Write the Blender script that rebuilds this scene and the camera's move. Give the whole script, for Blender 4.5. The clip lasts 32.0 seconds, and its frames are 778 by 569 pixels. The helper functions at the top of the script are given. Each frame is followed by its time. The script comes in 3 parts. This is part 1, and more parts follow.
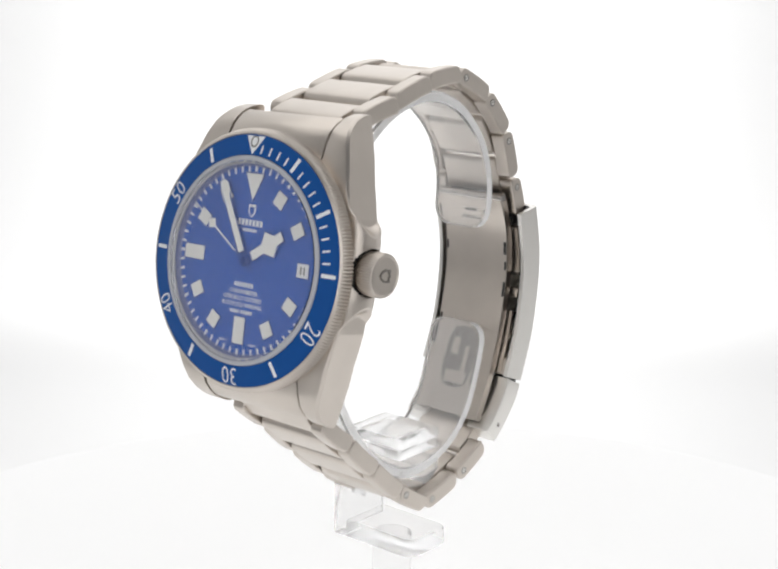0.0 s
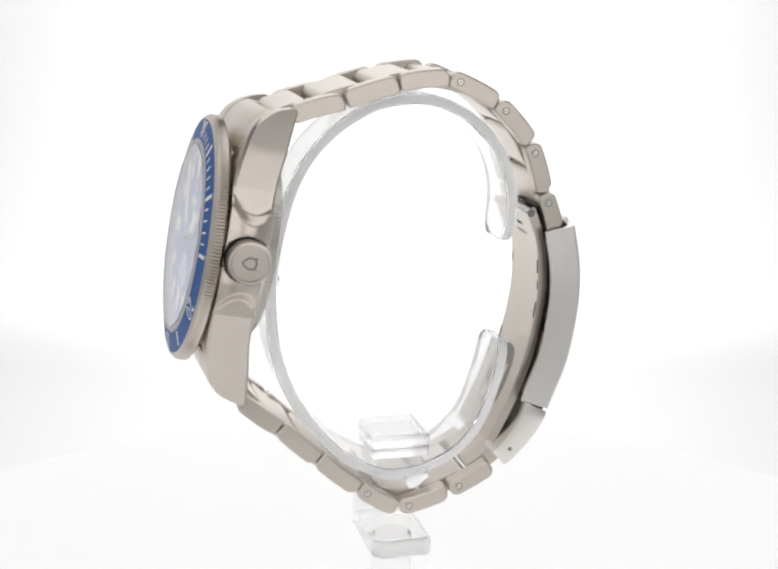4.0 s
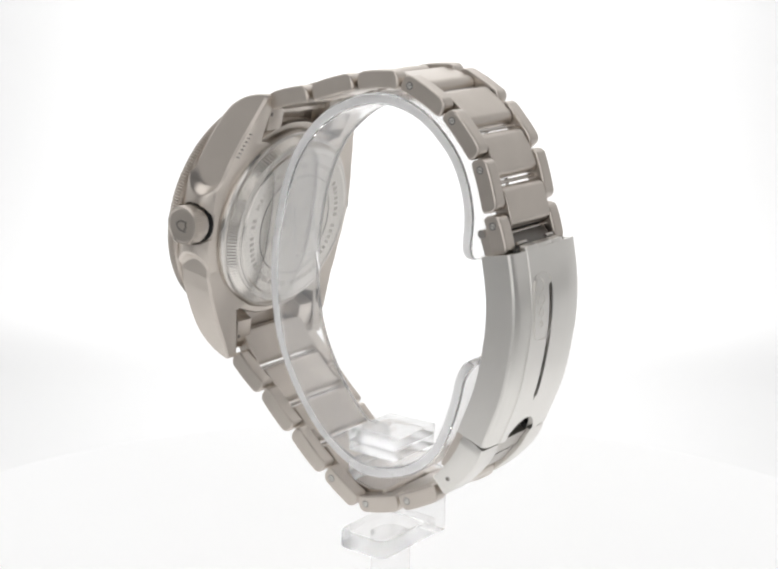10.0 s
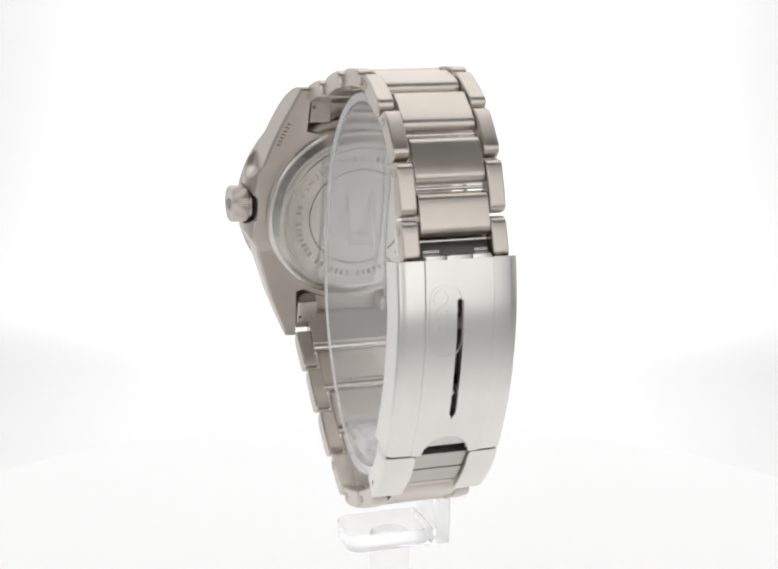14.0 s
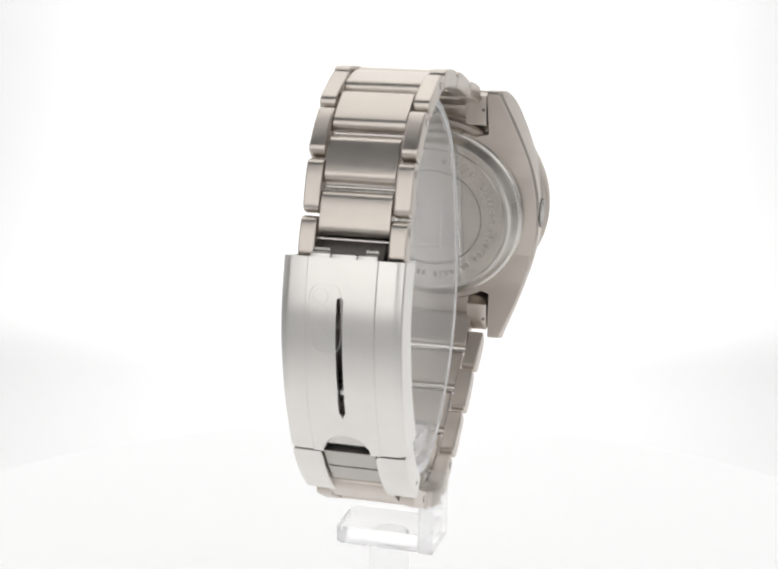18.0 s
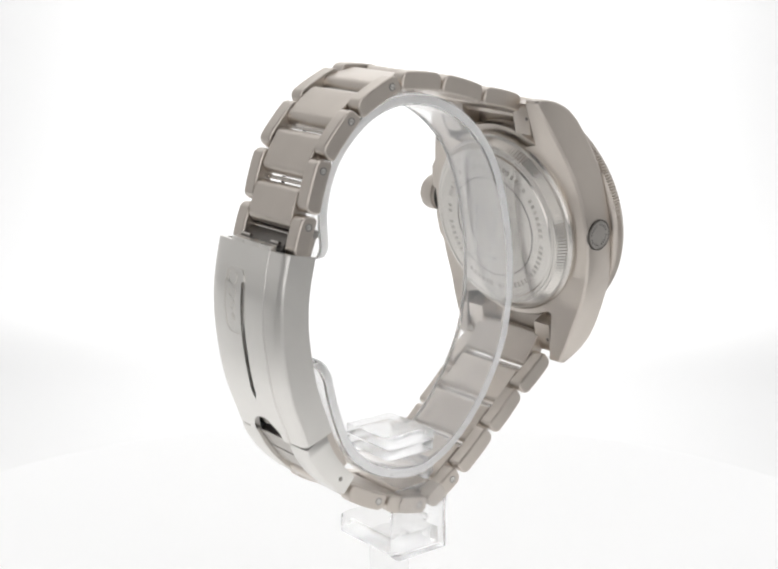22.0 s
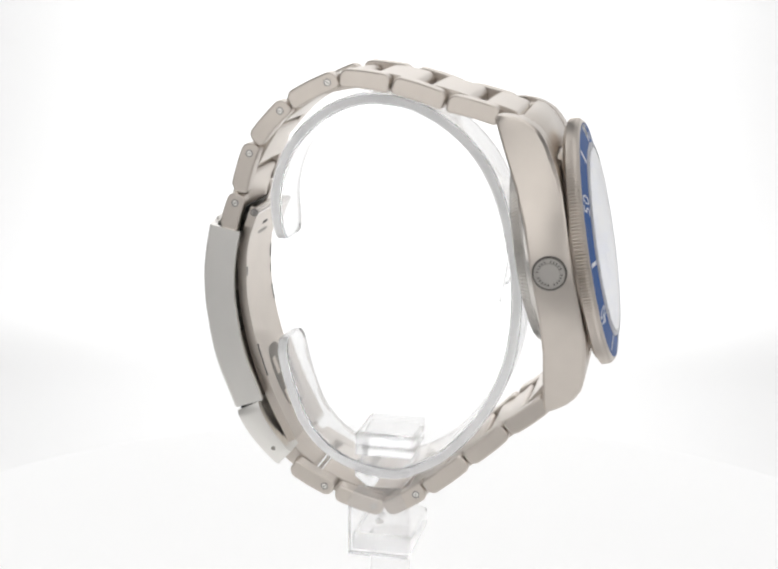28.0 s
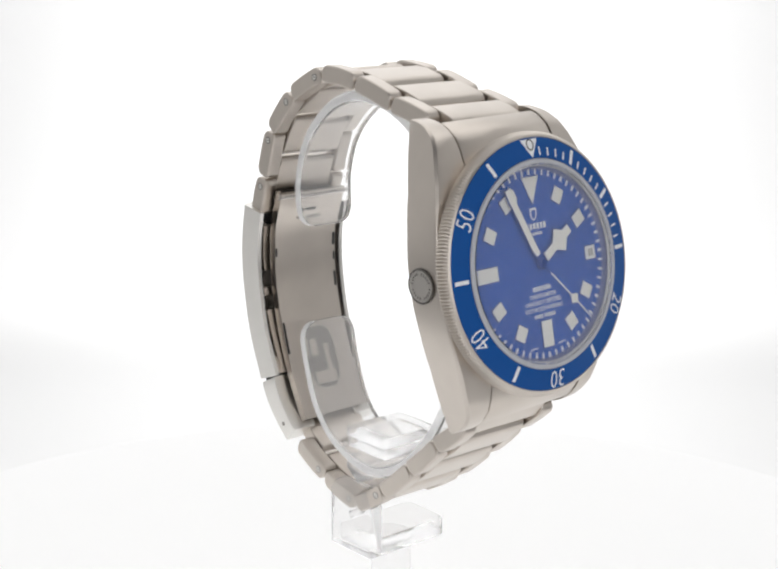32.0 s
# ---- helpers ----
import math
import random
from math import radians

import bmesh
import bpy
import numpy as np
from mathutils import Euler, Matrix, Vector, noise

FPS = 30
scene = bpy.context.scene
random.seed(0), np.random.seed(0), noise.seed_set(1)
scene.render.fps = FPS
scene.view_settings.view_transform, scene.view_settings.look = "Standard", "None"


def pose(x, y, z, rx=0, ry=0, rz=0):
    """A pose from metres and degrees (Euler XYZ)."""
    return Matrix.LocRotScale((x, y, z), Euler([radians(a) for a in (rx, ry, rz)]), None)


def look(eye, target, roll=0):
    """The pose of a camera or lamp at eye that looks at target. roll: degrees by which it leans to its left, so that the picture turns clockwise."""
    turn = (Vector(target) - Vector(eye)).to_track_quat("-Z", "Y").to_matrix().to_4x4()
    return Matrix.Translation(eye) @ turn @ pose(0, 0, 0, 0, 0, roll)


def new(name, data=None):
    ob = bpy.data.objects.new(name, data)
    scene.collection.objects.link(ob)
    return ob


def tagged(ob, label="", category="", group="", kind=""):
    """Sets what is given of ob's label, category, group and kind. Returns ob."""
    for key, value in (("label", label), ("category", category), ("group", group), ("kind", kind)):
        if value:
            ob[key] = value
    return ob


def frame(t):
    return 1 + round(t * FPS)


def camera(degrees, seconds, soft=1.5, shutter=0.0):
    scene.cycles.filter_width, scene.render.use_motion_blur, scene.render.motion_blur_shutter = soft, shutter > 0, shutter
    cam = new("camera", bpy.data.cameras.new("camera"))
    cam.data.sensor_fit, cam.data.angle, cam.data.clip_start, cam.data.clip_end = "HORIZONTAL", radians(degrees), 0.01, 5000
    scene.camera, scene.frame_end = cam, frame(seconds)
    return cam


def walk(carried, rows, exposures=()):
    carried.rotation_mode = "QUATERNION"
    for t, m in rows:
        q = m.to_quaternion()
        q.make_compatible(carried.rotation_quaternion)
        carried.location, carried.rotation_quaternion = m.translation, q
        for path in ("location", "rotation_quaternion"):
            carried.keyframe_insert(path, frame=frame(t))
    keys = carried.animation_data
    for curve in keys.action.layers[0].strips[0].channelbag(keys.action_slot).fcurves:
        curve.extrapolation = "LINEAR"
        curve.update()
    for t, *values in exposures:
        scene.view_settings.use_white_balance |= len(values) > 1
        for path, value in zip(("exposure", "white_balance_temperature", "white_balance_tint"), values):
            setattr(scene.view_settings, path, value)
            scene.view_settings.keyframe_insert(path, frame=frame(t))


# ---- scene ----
MM = 0.001
LIFT = 0.085                      # height of the watch's origin over the table
cam = camera(29.47, 32.0, soft=2.5)
EYE = Vector((0.0, -0.2577, LIFT + 0.0509))
PITCH = radians(13.833)
AIM = EYE + Vector((-0.00287, math.cos(PITCH), -math.sin(PITCH)))
walk(cam, [(0.0, look(EYE, AIM, 0.544)), (32.0, look(EYE, AIM, 0.544))], exposures=((0.0, 0.08), (32.0, 0.08)))


def turn(t):
    """The turntable's angle in degrees."""
    return 139.594 - 8.838377 * t + 0.0193025 * t * t - 4.66704e-4 * t ** 3


# ---- light: a white tent, lit through roof and sides; front and back light added ----
world = bpy.data.worlds.new("tent_air")
scene.world = world
world.use_nodes = True
world.node_tree.nodes["Background"].inputs[0].default_value = (0.9, 0.93, 1.0, 1)
world.node_tree.nodes["Background"].inputs[1].default_value = 0.10


def softbox(name, eye, target, w, h, watts, colour=(1.0, 0.992, 0.986)):
    lamp = bpy.data.lights.new(name, "AREA")
    lamp.shape, lamp.size, lamp.size_y, lamp.energy, lamp.color = "RECTANGLE", w, h, watts, colour
    ob = new(name, lamp)
    ob.matrix_world = look(eye, target)
    return ob


softbox("roof_softbox", (0, 0.14, 0.60), (0, 0.14, 0), 0.86, 0.42, 1.40)
softbox("side_softbox", (-0.465, 0.05, 0.30), (0, 0.05, 0.30), 0.52, 0.55, 0.45)
softbox("side_softbox", (0.465, 0.05, 0.30), (0, 0.05, 0.30), 0.52, 0.55, 0.45)
# unseen fill pair, added to brighten the metal that faces the camera
softbox("front_fill", (-0.19, -0.315, 0.19), (-0.19, 0, 0.19), 0.30, 0.32, 0.20)
softbox("front_fill", (0.19, -0.315, 0.19), (0.19, 0, 0.19), 0.30, 0.32, 0.20)


# ---- materials ----
def material(name, base, rough=0.5, metal=0.0, grain=0.0, grain_scale=(900, 900, 900), bump=0.0, spread=0.06, coat=0.0, ior=1.5):
    m = bpy.data.materials.new(name)
    m.use_nodes = True
    n, l = m.node_tree.nodes, m.node_tree.links
    p = n["Principled BSDF"]
    p.inputs["Metallic"].default_value, p.inputs["IOR"].default_value = metal, ior
    p.inputs["Coat Weight"].default_value = coat
    coord = n.new("ShaderNodeTexCoord")
    stretch = n.new("ShaderNodeMapping")
    stretch.inputs["Scale"].default_value = grain_scale
    l.new(coord.outputs["Object"], stretch.inputs["Vector"])
    fine, broad = n.new("ShaderNodeTexNoise"), n.new("ShaderNodeTexNoise")
    fine.inputs["Scale"].default_value, fine.inputs["Detail"].default_value = 1.0, 1.0
    broad.inputs["Scale"].default_value, broad.inputs["Detail"].default_value = 130.0, 3.0
    l.new(stretch.outputs["Vector"], fine.inputs["Vector"])
    l.new(coord.outputs["Object"], broad.inputs["Vector"])
    mix = n.new("ShaderNodeMath")
    mix.operation = "MULTIPLY_ADD"
    l.new(fine.outputs["Fac"], mix.inputs[0])
    mix.inputs[1].default_value = 0.5
    l.new(broad.outputs["Fac"], mix.inputs[2])
    tone = n.new("ShaderNodeMapRange")
    tone.inputs["From Min"].default_value, tone.inputs["From Max"].default_value = (0.3, 0.7) if metal else (0.35, 1.15)
    tone.inputs["To Min"].default_value, tone.inputs["To Max"].default_value = 1 - spread, 1 + spread
    l.new(broad.outputs["Fac"] if metal else mix.outputs[0], tone.inputs["Value"])
    colour = n.new("ShaderNodeVectorMath")
    colour.operation = "SCALE"
    colour.inputs[0].default_value = base
    l.new(tone.outputs[0], colour.inputs["Scale"])
    l.new(colour.outputs[0], p.inputs["Base Color"])
    wear = n.new("ShaderNodeMapRange")
    wear.inputs["From Min"].default_value, wear.inputs["From Max"].default_value = 0.35, 1.15
    wear.inputs["To Min"].default_value, wear.inputs["To Max"].default_value = max(0.02, rough - grain), rough + grain
    l.new(mix.outputs[0], wear.inputs["Value"])
    l.new(wear.outputs[0], p.inputs["Roughness"])
    if bump:
        b = n.new("ShaderNodeBump")
        b.inputs["Strength"].default_value, b.inputs["Distance"].default_value = bump, 0.00004
        l.new(fine.outputs["Fac"], b.inputs["Height"])
        l.new(b.outputs[0], p.inputs["Normal"])
    return m


def clear(name, tint, rough, ior, through_share=1.0):
    m = bpy.data.materials.new(name)
    m.use_nodes = True
    p = m.node_tree.nodes["Principled BSDF"]
    p.inputs["Base Color"].default_value = (*tint, 1)
    p.inputs["Transmission Weight"].default_value = through_share
    p.inputs["Roughness"].default_value, p.inputs["IOR"].default_value = rough, ior
    return m


TITANIUM = material("satin_titanium", (0.63, 0.576, 0.522), 0.32, 1.0, 0.03, (150, 2500, 2500), 0.0, 0.04)
CASE_TI = material("brushed_case_titanium", (0.62, 0.568, 0.516), 0.32, 1.0, 0.03, (2500, 150, 2500), 0.0, 0.04)
STEEL = material("brushed_clasp_steel", (0.81, 0.79, 0.755), 0.32, 1.0, 0.012, (2500, 90, 90), 0.0, 0.02)
POLISH = material("polished_titanium", (0.56, 0.53, 0.50), 0.14, 1.0, 0.05, (900, 900, 900), 0.0, 0.05)
BACK_TI = material("engraved_back_titanium", (0.68, 0.655, 0.62), 0.25, 1.0, 0.03, (1500, 120, 120), 0.0, 0.03)
ENGRAVED = material("engraved_titanium", (0.53, 0.505, 0.475), 0.40, 1.0, 0.08)
# metal darkened for shade inside the clasp; also crown emblem and catch pins
DARKENED = material("darkened_metal", (0.30, 0.28, 0.255), 0.45, 1.0, 0.05)
# dark for engraved marks and small parts, and for the hinge gap's shade
DARK = material("dark_engraving_and_gap_metal", (0.16, 0.15, 0.14), 0.45, 1.0, 0.08)
# black that stands for shade in gaps, notches and recesses
BLACKED = material("black_recess_shade", (0.02, 0.02, 0.02), 0.7, 0.0, 0.08)
CERAMIC = material("blue_ceramic", (0.006, 0.084, 0.330), 0.42, 0.0, 0.04, spread=0.04, ior=1.28)
DIAL_BLUE = material("matt_blue_dial", (0.038, 0.135, 0.55), 0.55, 0.0, 0.05, (2500, 2500, 2500), 0.0, 0.05, ior=1.22)
RING_BLUE = material("pale_blue_ring", (0.16, 0.20, 0.42), 0.45, 0.0, 0.05, spread=0.03)
LUME = material("white_lume", (0.94, 0.94, 0.90), 0.55, 0.0, 0.05, spread=0.03)
PRINT = material("white_print", (0.92, 0.93, 0.94), 0.5, 0.0, 0.05, spread=0.02)
HAND_BLUE = material("blue_hand_lacquer", (0.020, 0.078, 0.36), 0.45, 0.0, 0.05)
WHITE_TENT = material("white_tent_fabric", (0.86, 0.86, 0.86), 0.8, 0.0, 0.05, (600, 600, 600), 0.1, 0.02)
TURNTABLE_WHITE = material("glowing_white_turntable", (0.86, 0.86, 0.86), 0.75, 0.0, 0.05, (600, 600, 600), 0.0, 0.01)
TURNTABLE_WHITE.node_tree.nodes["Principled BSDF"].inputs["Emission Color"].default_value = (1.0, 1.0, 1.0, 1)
TURNTABLE_WHITE.node_tree.nodes["Principled BSDF"].inputs["Emission Strength"].default_value = 0.27      # glow added to whiten the disc and brighten undersides; no lamp below
TABLE_GREY = material("grey_table", (0.60, 0.60, 0.60), 0.8, 0.0, 0.05, (600, 600, 600), 0.1, 0.05)
DIFFUSER = material("glowing_white_sheet", (0.60, 0.60, 0.60), 0.8, 0.0, 0.05, (600, 600, 600), 0.0, 0.01)
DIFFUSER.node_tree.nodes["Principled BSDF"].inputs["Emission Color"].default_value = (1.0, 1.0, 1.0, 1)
# added glow, no panel behind: emission weaker near the table and towards the sides
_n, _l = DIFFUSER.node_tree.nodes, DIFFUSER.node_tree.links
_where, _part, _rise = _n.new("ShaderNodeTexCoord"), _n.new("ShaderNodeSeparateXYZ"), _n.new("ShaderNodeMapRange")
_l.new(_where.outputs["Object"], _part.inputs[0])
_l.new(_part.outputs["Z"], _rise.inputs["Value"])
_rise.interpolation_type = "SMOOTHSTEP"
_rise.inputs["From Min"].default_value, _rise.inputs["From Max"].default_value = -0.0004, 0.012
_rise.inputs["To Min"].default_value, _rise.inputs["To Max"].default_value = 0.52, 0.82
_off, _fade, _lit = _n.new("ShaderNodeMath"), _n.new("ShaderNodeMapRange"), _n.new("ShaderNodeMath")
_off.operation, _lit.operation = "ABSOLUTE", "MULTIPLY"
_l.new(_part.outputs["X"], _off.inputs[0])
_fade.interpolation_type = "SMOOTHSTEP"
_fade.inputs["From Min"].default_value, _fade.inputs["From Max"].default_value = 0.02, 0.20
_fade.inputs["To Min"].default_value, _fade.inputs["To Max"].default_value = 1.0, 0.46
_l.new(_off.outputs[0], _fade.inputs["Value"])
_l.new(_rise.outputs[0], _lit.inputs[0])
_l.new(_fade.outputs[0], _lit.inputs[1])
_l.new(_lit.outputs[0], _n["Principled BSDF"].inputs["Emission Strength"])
SAPPHIRE = clear("sapphire_crystal", (1, 1, 1), 0.02, 1.55)
ACRYLIC = clear("clear_acrylic", (1.0, 1.0, 1.0), 0.08, 1.30, 0.86)
BASE_ACRYLIC = clear("clear_acrylic_base", (1.0, 1.0, 1.0), 0.07, 1.13, 0.84)
FROSTED = clear("sawn_acrylic_edge", (1.0, 1.0, 1.0), 0.45, 1.06, 0.75)
_n, _l = FROSTED.node_tree.nodes, FROSTED.node_tree.links
_veil, _both = _n.new("ShaderNodeBsdfTranslucent"), _n.new("ShaderNodeMixShader")
_veil.inputs["Color"].default_value = (0.97, 0.97, 0.97, 1)
_both.inputs[0].default_value = 0.5
_l.new(_n["Principled BSDF"].outputs[0], _both.inputs[1])
_l.new(_veil.outputs[0], _both.inputs[2])
_l.new(_both.outputs[0], _n["Material Output"].inputs["Surface"])
GASKET = material("pale_grey_gasket", (0.50, 0.51, 0.55), 0.45, 0.0, 0.05, spread=0.03)


# ---- tools (millimetres in, metres out) ----
def part(name, bm, mat, parent, label="", smooth=35, scale=MM, kind=""):
    bmesh.ops.recalc_face_normals(bm, faces=bm.faces[:])
    if scale != 1:
        bmesh.ops.scale(bm, vec=(scale,) * 3, verts=bm.verts[:])
    me = bpy.data.meshes.new(name)
    bm.to_mesh(me)
    bm.free()
    me.materials.append(mat)
    for f in me.polygons:
        f.use_smooth = True
    me.set_sharp_from_angle(angle=radians(smooth))
    ob = new(name, me)
    if parent is not None:
        ob.parent = parent
    return tagged(ob, label, kind=kind)


def inset(loop, d):
    """A closed 2D outline drawn in by d."""
    n = len(loop)
    area = sum(loop[i][0] * loop[(i + 1) % n][1] - loop[(i + 1) % n][0] * loop[i][1] for i in range(n))
    s = 1 if area > 0 else -1
    out = []
    for i in range(n):
        a, b, c = Vector(loop[i - 1]), Vector(loop[i]), Vector(loop[(i + 1) % n])
        u, v = (b - a).normalized(), (c - b).normalized()
        nrm = Vector((-u.y - v.y, u.x + v.x))
        if nrm.length < 1e-6:
            nrm = Vector((-u.y, u.x))
        nrm.normalize()
        k = max(0.5, nrm.dot(Vector((-u.y, u.x))))
        out.append(tuple(b + nrm * (s * d / k)))
    return out


def skin(bm, rings, closed=True, caps=True, wrap=False):
    """Faces between rings of points."""
    vs = [[bm.verts.new(p) for p in r] for r in rings]
    n = len(vs[0])
    pairs = list(zip(vs, vs[1:])) + ([(vs[-1], vs[0])] if wrap else [])
    for a, b in pairs:
        for i in range(n if closed else n - 1):
            j = (i + 1) % n
            bm.faces.new((a[i], a[j], b[j], b[i]))
    if caps and not wrap:
        bm.faces.new(vs[0][::-1])
        bm.faces.new(vs[-1])
    return vs


def prism(bm, loop, x0, x1, bev, at=lambda x, u, v: (x, u, v)):
    """An outline in (u, v) drawn out from x0 to x1 with bevelled rims."""
    small = inset(loop, bev)
    tiny = inset(loop, bev * 0.3)
    steps = ((x0, small), (x0 + bev * 0.3, tiny), (x0 + bev, loop), (x1 - bev, loop), (x1 - bev * 0.3, tiny), (x1, small))
    skin(bm, [[at(x, u, v) for u, v in l] for x, l in steps])


def round_rect(w, h, radii, n=4):
    """A rounded rectangle about the origin; radii from lower left, anticlockwise."""
    out = []
    corners = ((-w / 2, -h / 2, 180), (w / 2, -h / 2, 270), (w / 2, h / 2, 0), (-w / 2, h / 2, 90))
    for (x, y, a), r in zip(corners, radii):
        cx, cy = x - math.copysign(r, x), y - math.copysign(r, y)
        for i in range(n + 1):
            q = radians(a + 90 * i / n)
            out.append((cx + r * math.cos(q), cy + r * math.sin(q)))
    return out


def lathe(bm, prof, seg=96, at=lambda x, y, z: (x, y, z), closed=False, ripple=None):
    """A profile of (radius, height) turned about the axis; ripple(k) alters the radius of profile points flagged by a third value."""
    rings = []
    for k in range(seg):
        a = 2 * math.pi * k / seg
        ring = []
        for q in prof:
            r = q[0] + (ripple(k) if ripple and len(q) > 2 else 0)
            ring.append(at(r * math.sin(a), r * math.cos(a), q[1]))
        rings.append(ring)
    skin(bm, rings, closed=closed, caps=False, wrap=True)


def rod(bm, a, b, r, seg=12, bev=0.0):
    a, b = Vector(a), Vector(b)
    q = (b - a).to_track_quat("Z", "Y")
    steps = [(0, r - bev), (bev, r), ((b - a).length - bev, r), ((b - a).length, r - bev)] if bev else [(0, r), ((b - a).length, r)]
    skin(bm, [[a + q @ Vector((rr * math.cos(2 * math.pi * i / seg), rr * math.sin(2 * math.pi * i / seg), h)) for i in range(seg)] for h, rr in steps])


def slab(bm, loop, z0, z1, at, bev=0.05):
    """A flat outline in (x, y) with thickness, placed by at(x, y, z)."""
    small = inset(loop, bev)
    skin(bm, [[at(x, y, z) for x, y in l] for l, z in ((loop, z0), (loop, z1 - bev), (small, z1))])


def lettering(text, size, at, bm, wide=1.0, depth=0.06, thin=0.0):
    """Letters of the built-in font, centred, placed by at(x, y, z)."""
    cu = bpy.data.curves.new("letters", "FONT")
    cu.body, cu.size, cu.align_x, cu.align_y, cu.extrude, cu.resolution_u, cu.offset = text, size, "CENTER", "CENTER", depth / 2, 2, -thin
    ob = new("letters", cu)
    me = bpy.data.meshes.new_from_object(ob.evaluated_get(bpy.context.evaluated_depsgraph_get()))
    base = [bm.verts.new(at(v.co.x * wide, v.co.y, v.co.z + depth / 2)) for v in me.vertices]
    for f in me.polygons:
        if len(set(f.vertices)) == len(f.vertices):
            try:
                bm.faces.new([base[i] for i in f.vertices])
            except ValueError:
                pass
    bpy.data.objects.remove(ob)
    bpy.data.curves.remove(cu)
    bpy.data.meshes.remove(me)


def smooth(a, b, x):
    k = min(1, max(0, (x - a) / (b - a)))
    return k * k * (3 - 2 * k)


def lerp_table(table, x):
    for (a, va), (b, vb) in zip(table, table[1:]):
        if x <= b:
            k = max(0, (x - a) / (b - a))
            return va + (vb - va) * k
    return table[-1][1]


# ---- the tent ----
def sweep():
    """White sheet with added glow that lies behind the turntable and bends up into the back of the tent."""
    xs = [-0.47 + 0.94 * i / 12 for i in range(13)]
    bm = bmesh.new()
    path = [(0.02, -0.0003), (0.08, -0.0003), (0.14, -0.0003)]
    path += [(0.16 + 0.14 * math.sin(radians(a)), 0.1397 - 0.14 * math.cos(radians(a))) for a in range(0, 91, 6)] + [(0.30, 0.3), (0.30, 0.45), (0.30, 0.62)]
    skin(bm, [[(x, y, z) for y, z in path] for x in xs], closed=False, caps=False)
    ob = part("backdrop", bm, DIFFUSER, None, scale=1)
    tagged(ob, "white sheet with an added, graded glow at the back of the tent", "backdrop", kind="structure")
    bm = bmesh.new()
    prism(bm, [(-0.475, -0.32), (0.475, -0.32), (0.475, 0.37), (-0.475, 0.37)], -0.02, -0.007, 0.001, lambda z, x, y: (x, y, z))
    tagged(part("floor", bm, TABLE_GREY, None, scale=1), "plain grey table top under the photo tent", "table top", kind="structure")


def tent_panel(name, label, loop3, mat):
    bm = bmesh.new()
    bm.faces.new([bm.verts.new(p) for p in loop3])
    bmesh.ops.solidify(bm, geom=bm.faces[:], thickness=0.004)
    ob = part(name, bm, mat, None, scale=1)
    tagged(ob, label, "tent panel", kind="structure")


sweep()
tent_panel("wall_left", "white fabric side of a photo tent", [(-0.475, -0.27, 0), (-0.475, 0.37, 0), (-0.475, 0.37, 0.62), (-0.475, -0.27, 0.62)], WHITE_TENT)
tent_panel("wall_right", "white fabric side of a photo tent", [(0.475, -0.27, 0), (0.475, 0.37, 0), (0.475, 0.37, 0.62), (0.475, -0.27, 0.62)], WHITE_TENT)
tent_panel("ceiling", "white fabric roof of a photo tent", [(-0.48, -0.10, 0.622), (0.48, -0.10, 0.622), (0.48, 0.37, 0.622), (-0.48, 0.37, 0.622)], WHITE_TENT)


def front_flap():
    """Unseen white panel added behind the camera for reflections; its square opening mirrors dark."""
    bm = bmesh.new()
    w, lo, hi, gap, top = 0.025, EYE.z - 0.04, EYE.z + 0.026, 0.020, 0.36
    for x0, x1, z0, z1 in ((-0.46, -w, gap, top), (w, 0.46, gap, top), (-w, w, gap, lo), (-w, w, hi, top)):
        prism(bm, [(x0, z0), (x1, z0), (x1, z1), (x0, z1)], -0.322, -0.318, 0.0004, lambda y, x, z: (x, y, z))
    ob = part("reflector_front", bm, WHITE_TENT, None, scale=1)
    tagged(ob, "unseen white front panel with a square opening, added for reflections", "tent panel", kind="structure")


front_flap()

# ---- the turntable ----
turntable = tagged(new("turntable"), "round white turntable with an added glow", "turntable")
bm = bmesh.new()
lathe(bm, ((0.0001, 0.0), (0.1338, 0.0), (0.1338, -0.003), (0.0001, -0.003)), 96)
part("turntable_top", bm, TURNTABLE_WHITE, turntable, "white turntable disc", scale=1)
bm = bmesh.new()
lathe(bm, ((0.1338, 0.0), (0.1350, -0.0001), (0.137, -0.0005), (0.137, -0.0040), (0.1338, -0.0040)), 96, closed=True)
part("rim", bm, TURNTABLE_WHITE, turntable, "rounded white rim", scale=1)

# ---- the watch ----
watch = tagged(new("wrist_watch"), "titanium diving watch with blue dial and bezel on a link bracelet", "watch")
ASIDE = Matrix.Translation((-0.0002, -0.0001, 0))      # the watch sits a little beside the turntable's axis
watch.matrix_basis = pose(0, 0, LIFT, 0, 0, turn(0)) @ ASIDE

# the watch head leans back, and is skewed by about a degree on its end links
HEART = Vector((0.6, 37.05, -2.0))
SKEW = Euler((radians(-10.9), 0, radians(181.15))).to_matrix()
CX, CY, CZ = SKEW @ Vector((1, 0, 0)), SKEW @ Vector((0, 0, 1)), SKEW @ Vector((0, -1, 0))
ROLL = radians(0.9)
CX, CY = CX * math.cos(ROLL) + CY * math.sin(ROLL), CY * math.cos(ROLL) - CX * math.sin(ROLL)


def head(x, y, z):
    """From the watch head's own axes (right, up to twelve, out of the dial) to the watch."""
    return HEART + CX * x + CY * y + CZ * z


HEAD = Matrix.Translation(HEART * MM) @ Matrix((CX, CY, CZ)).transposed().to_4x4()
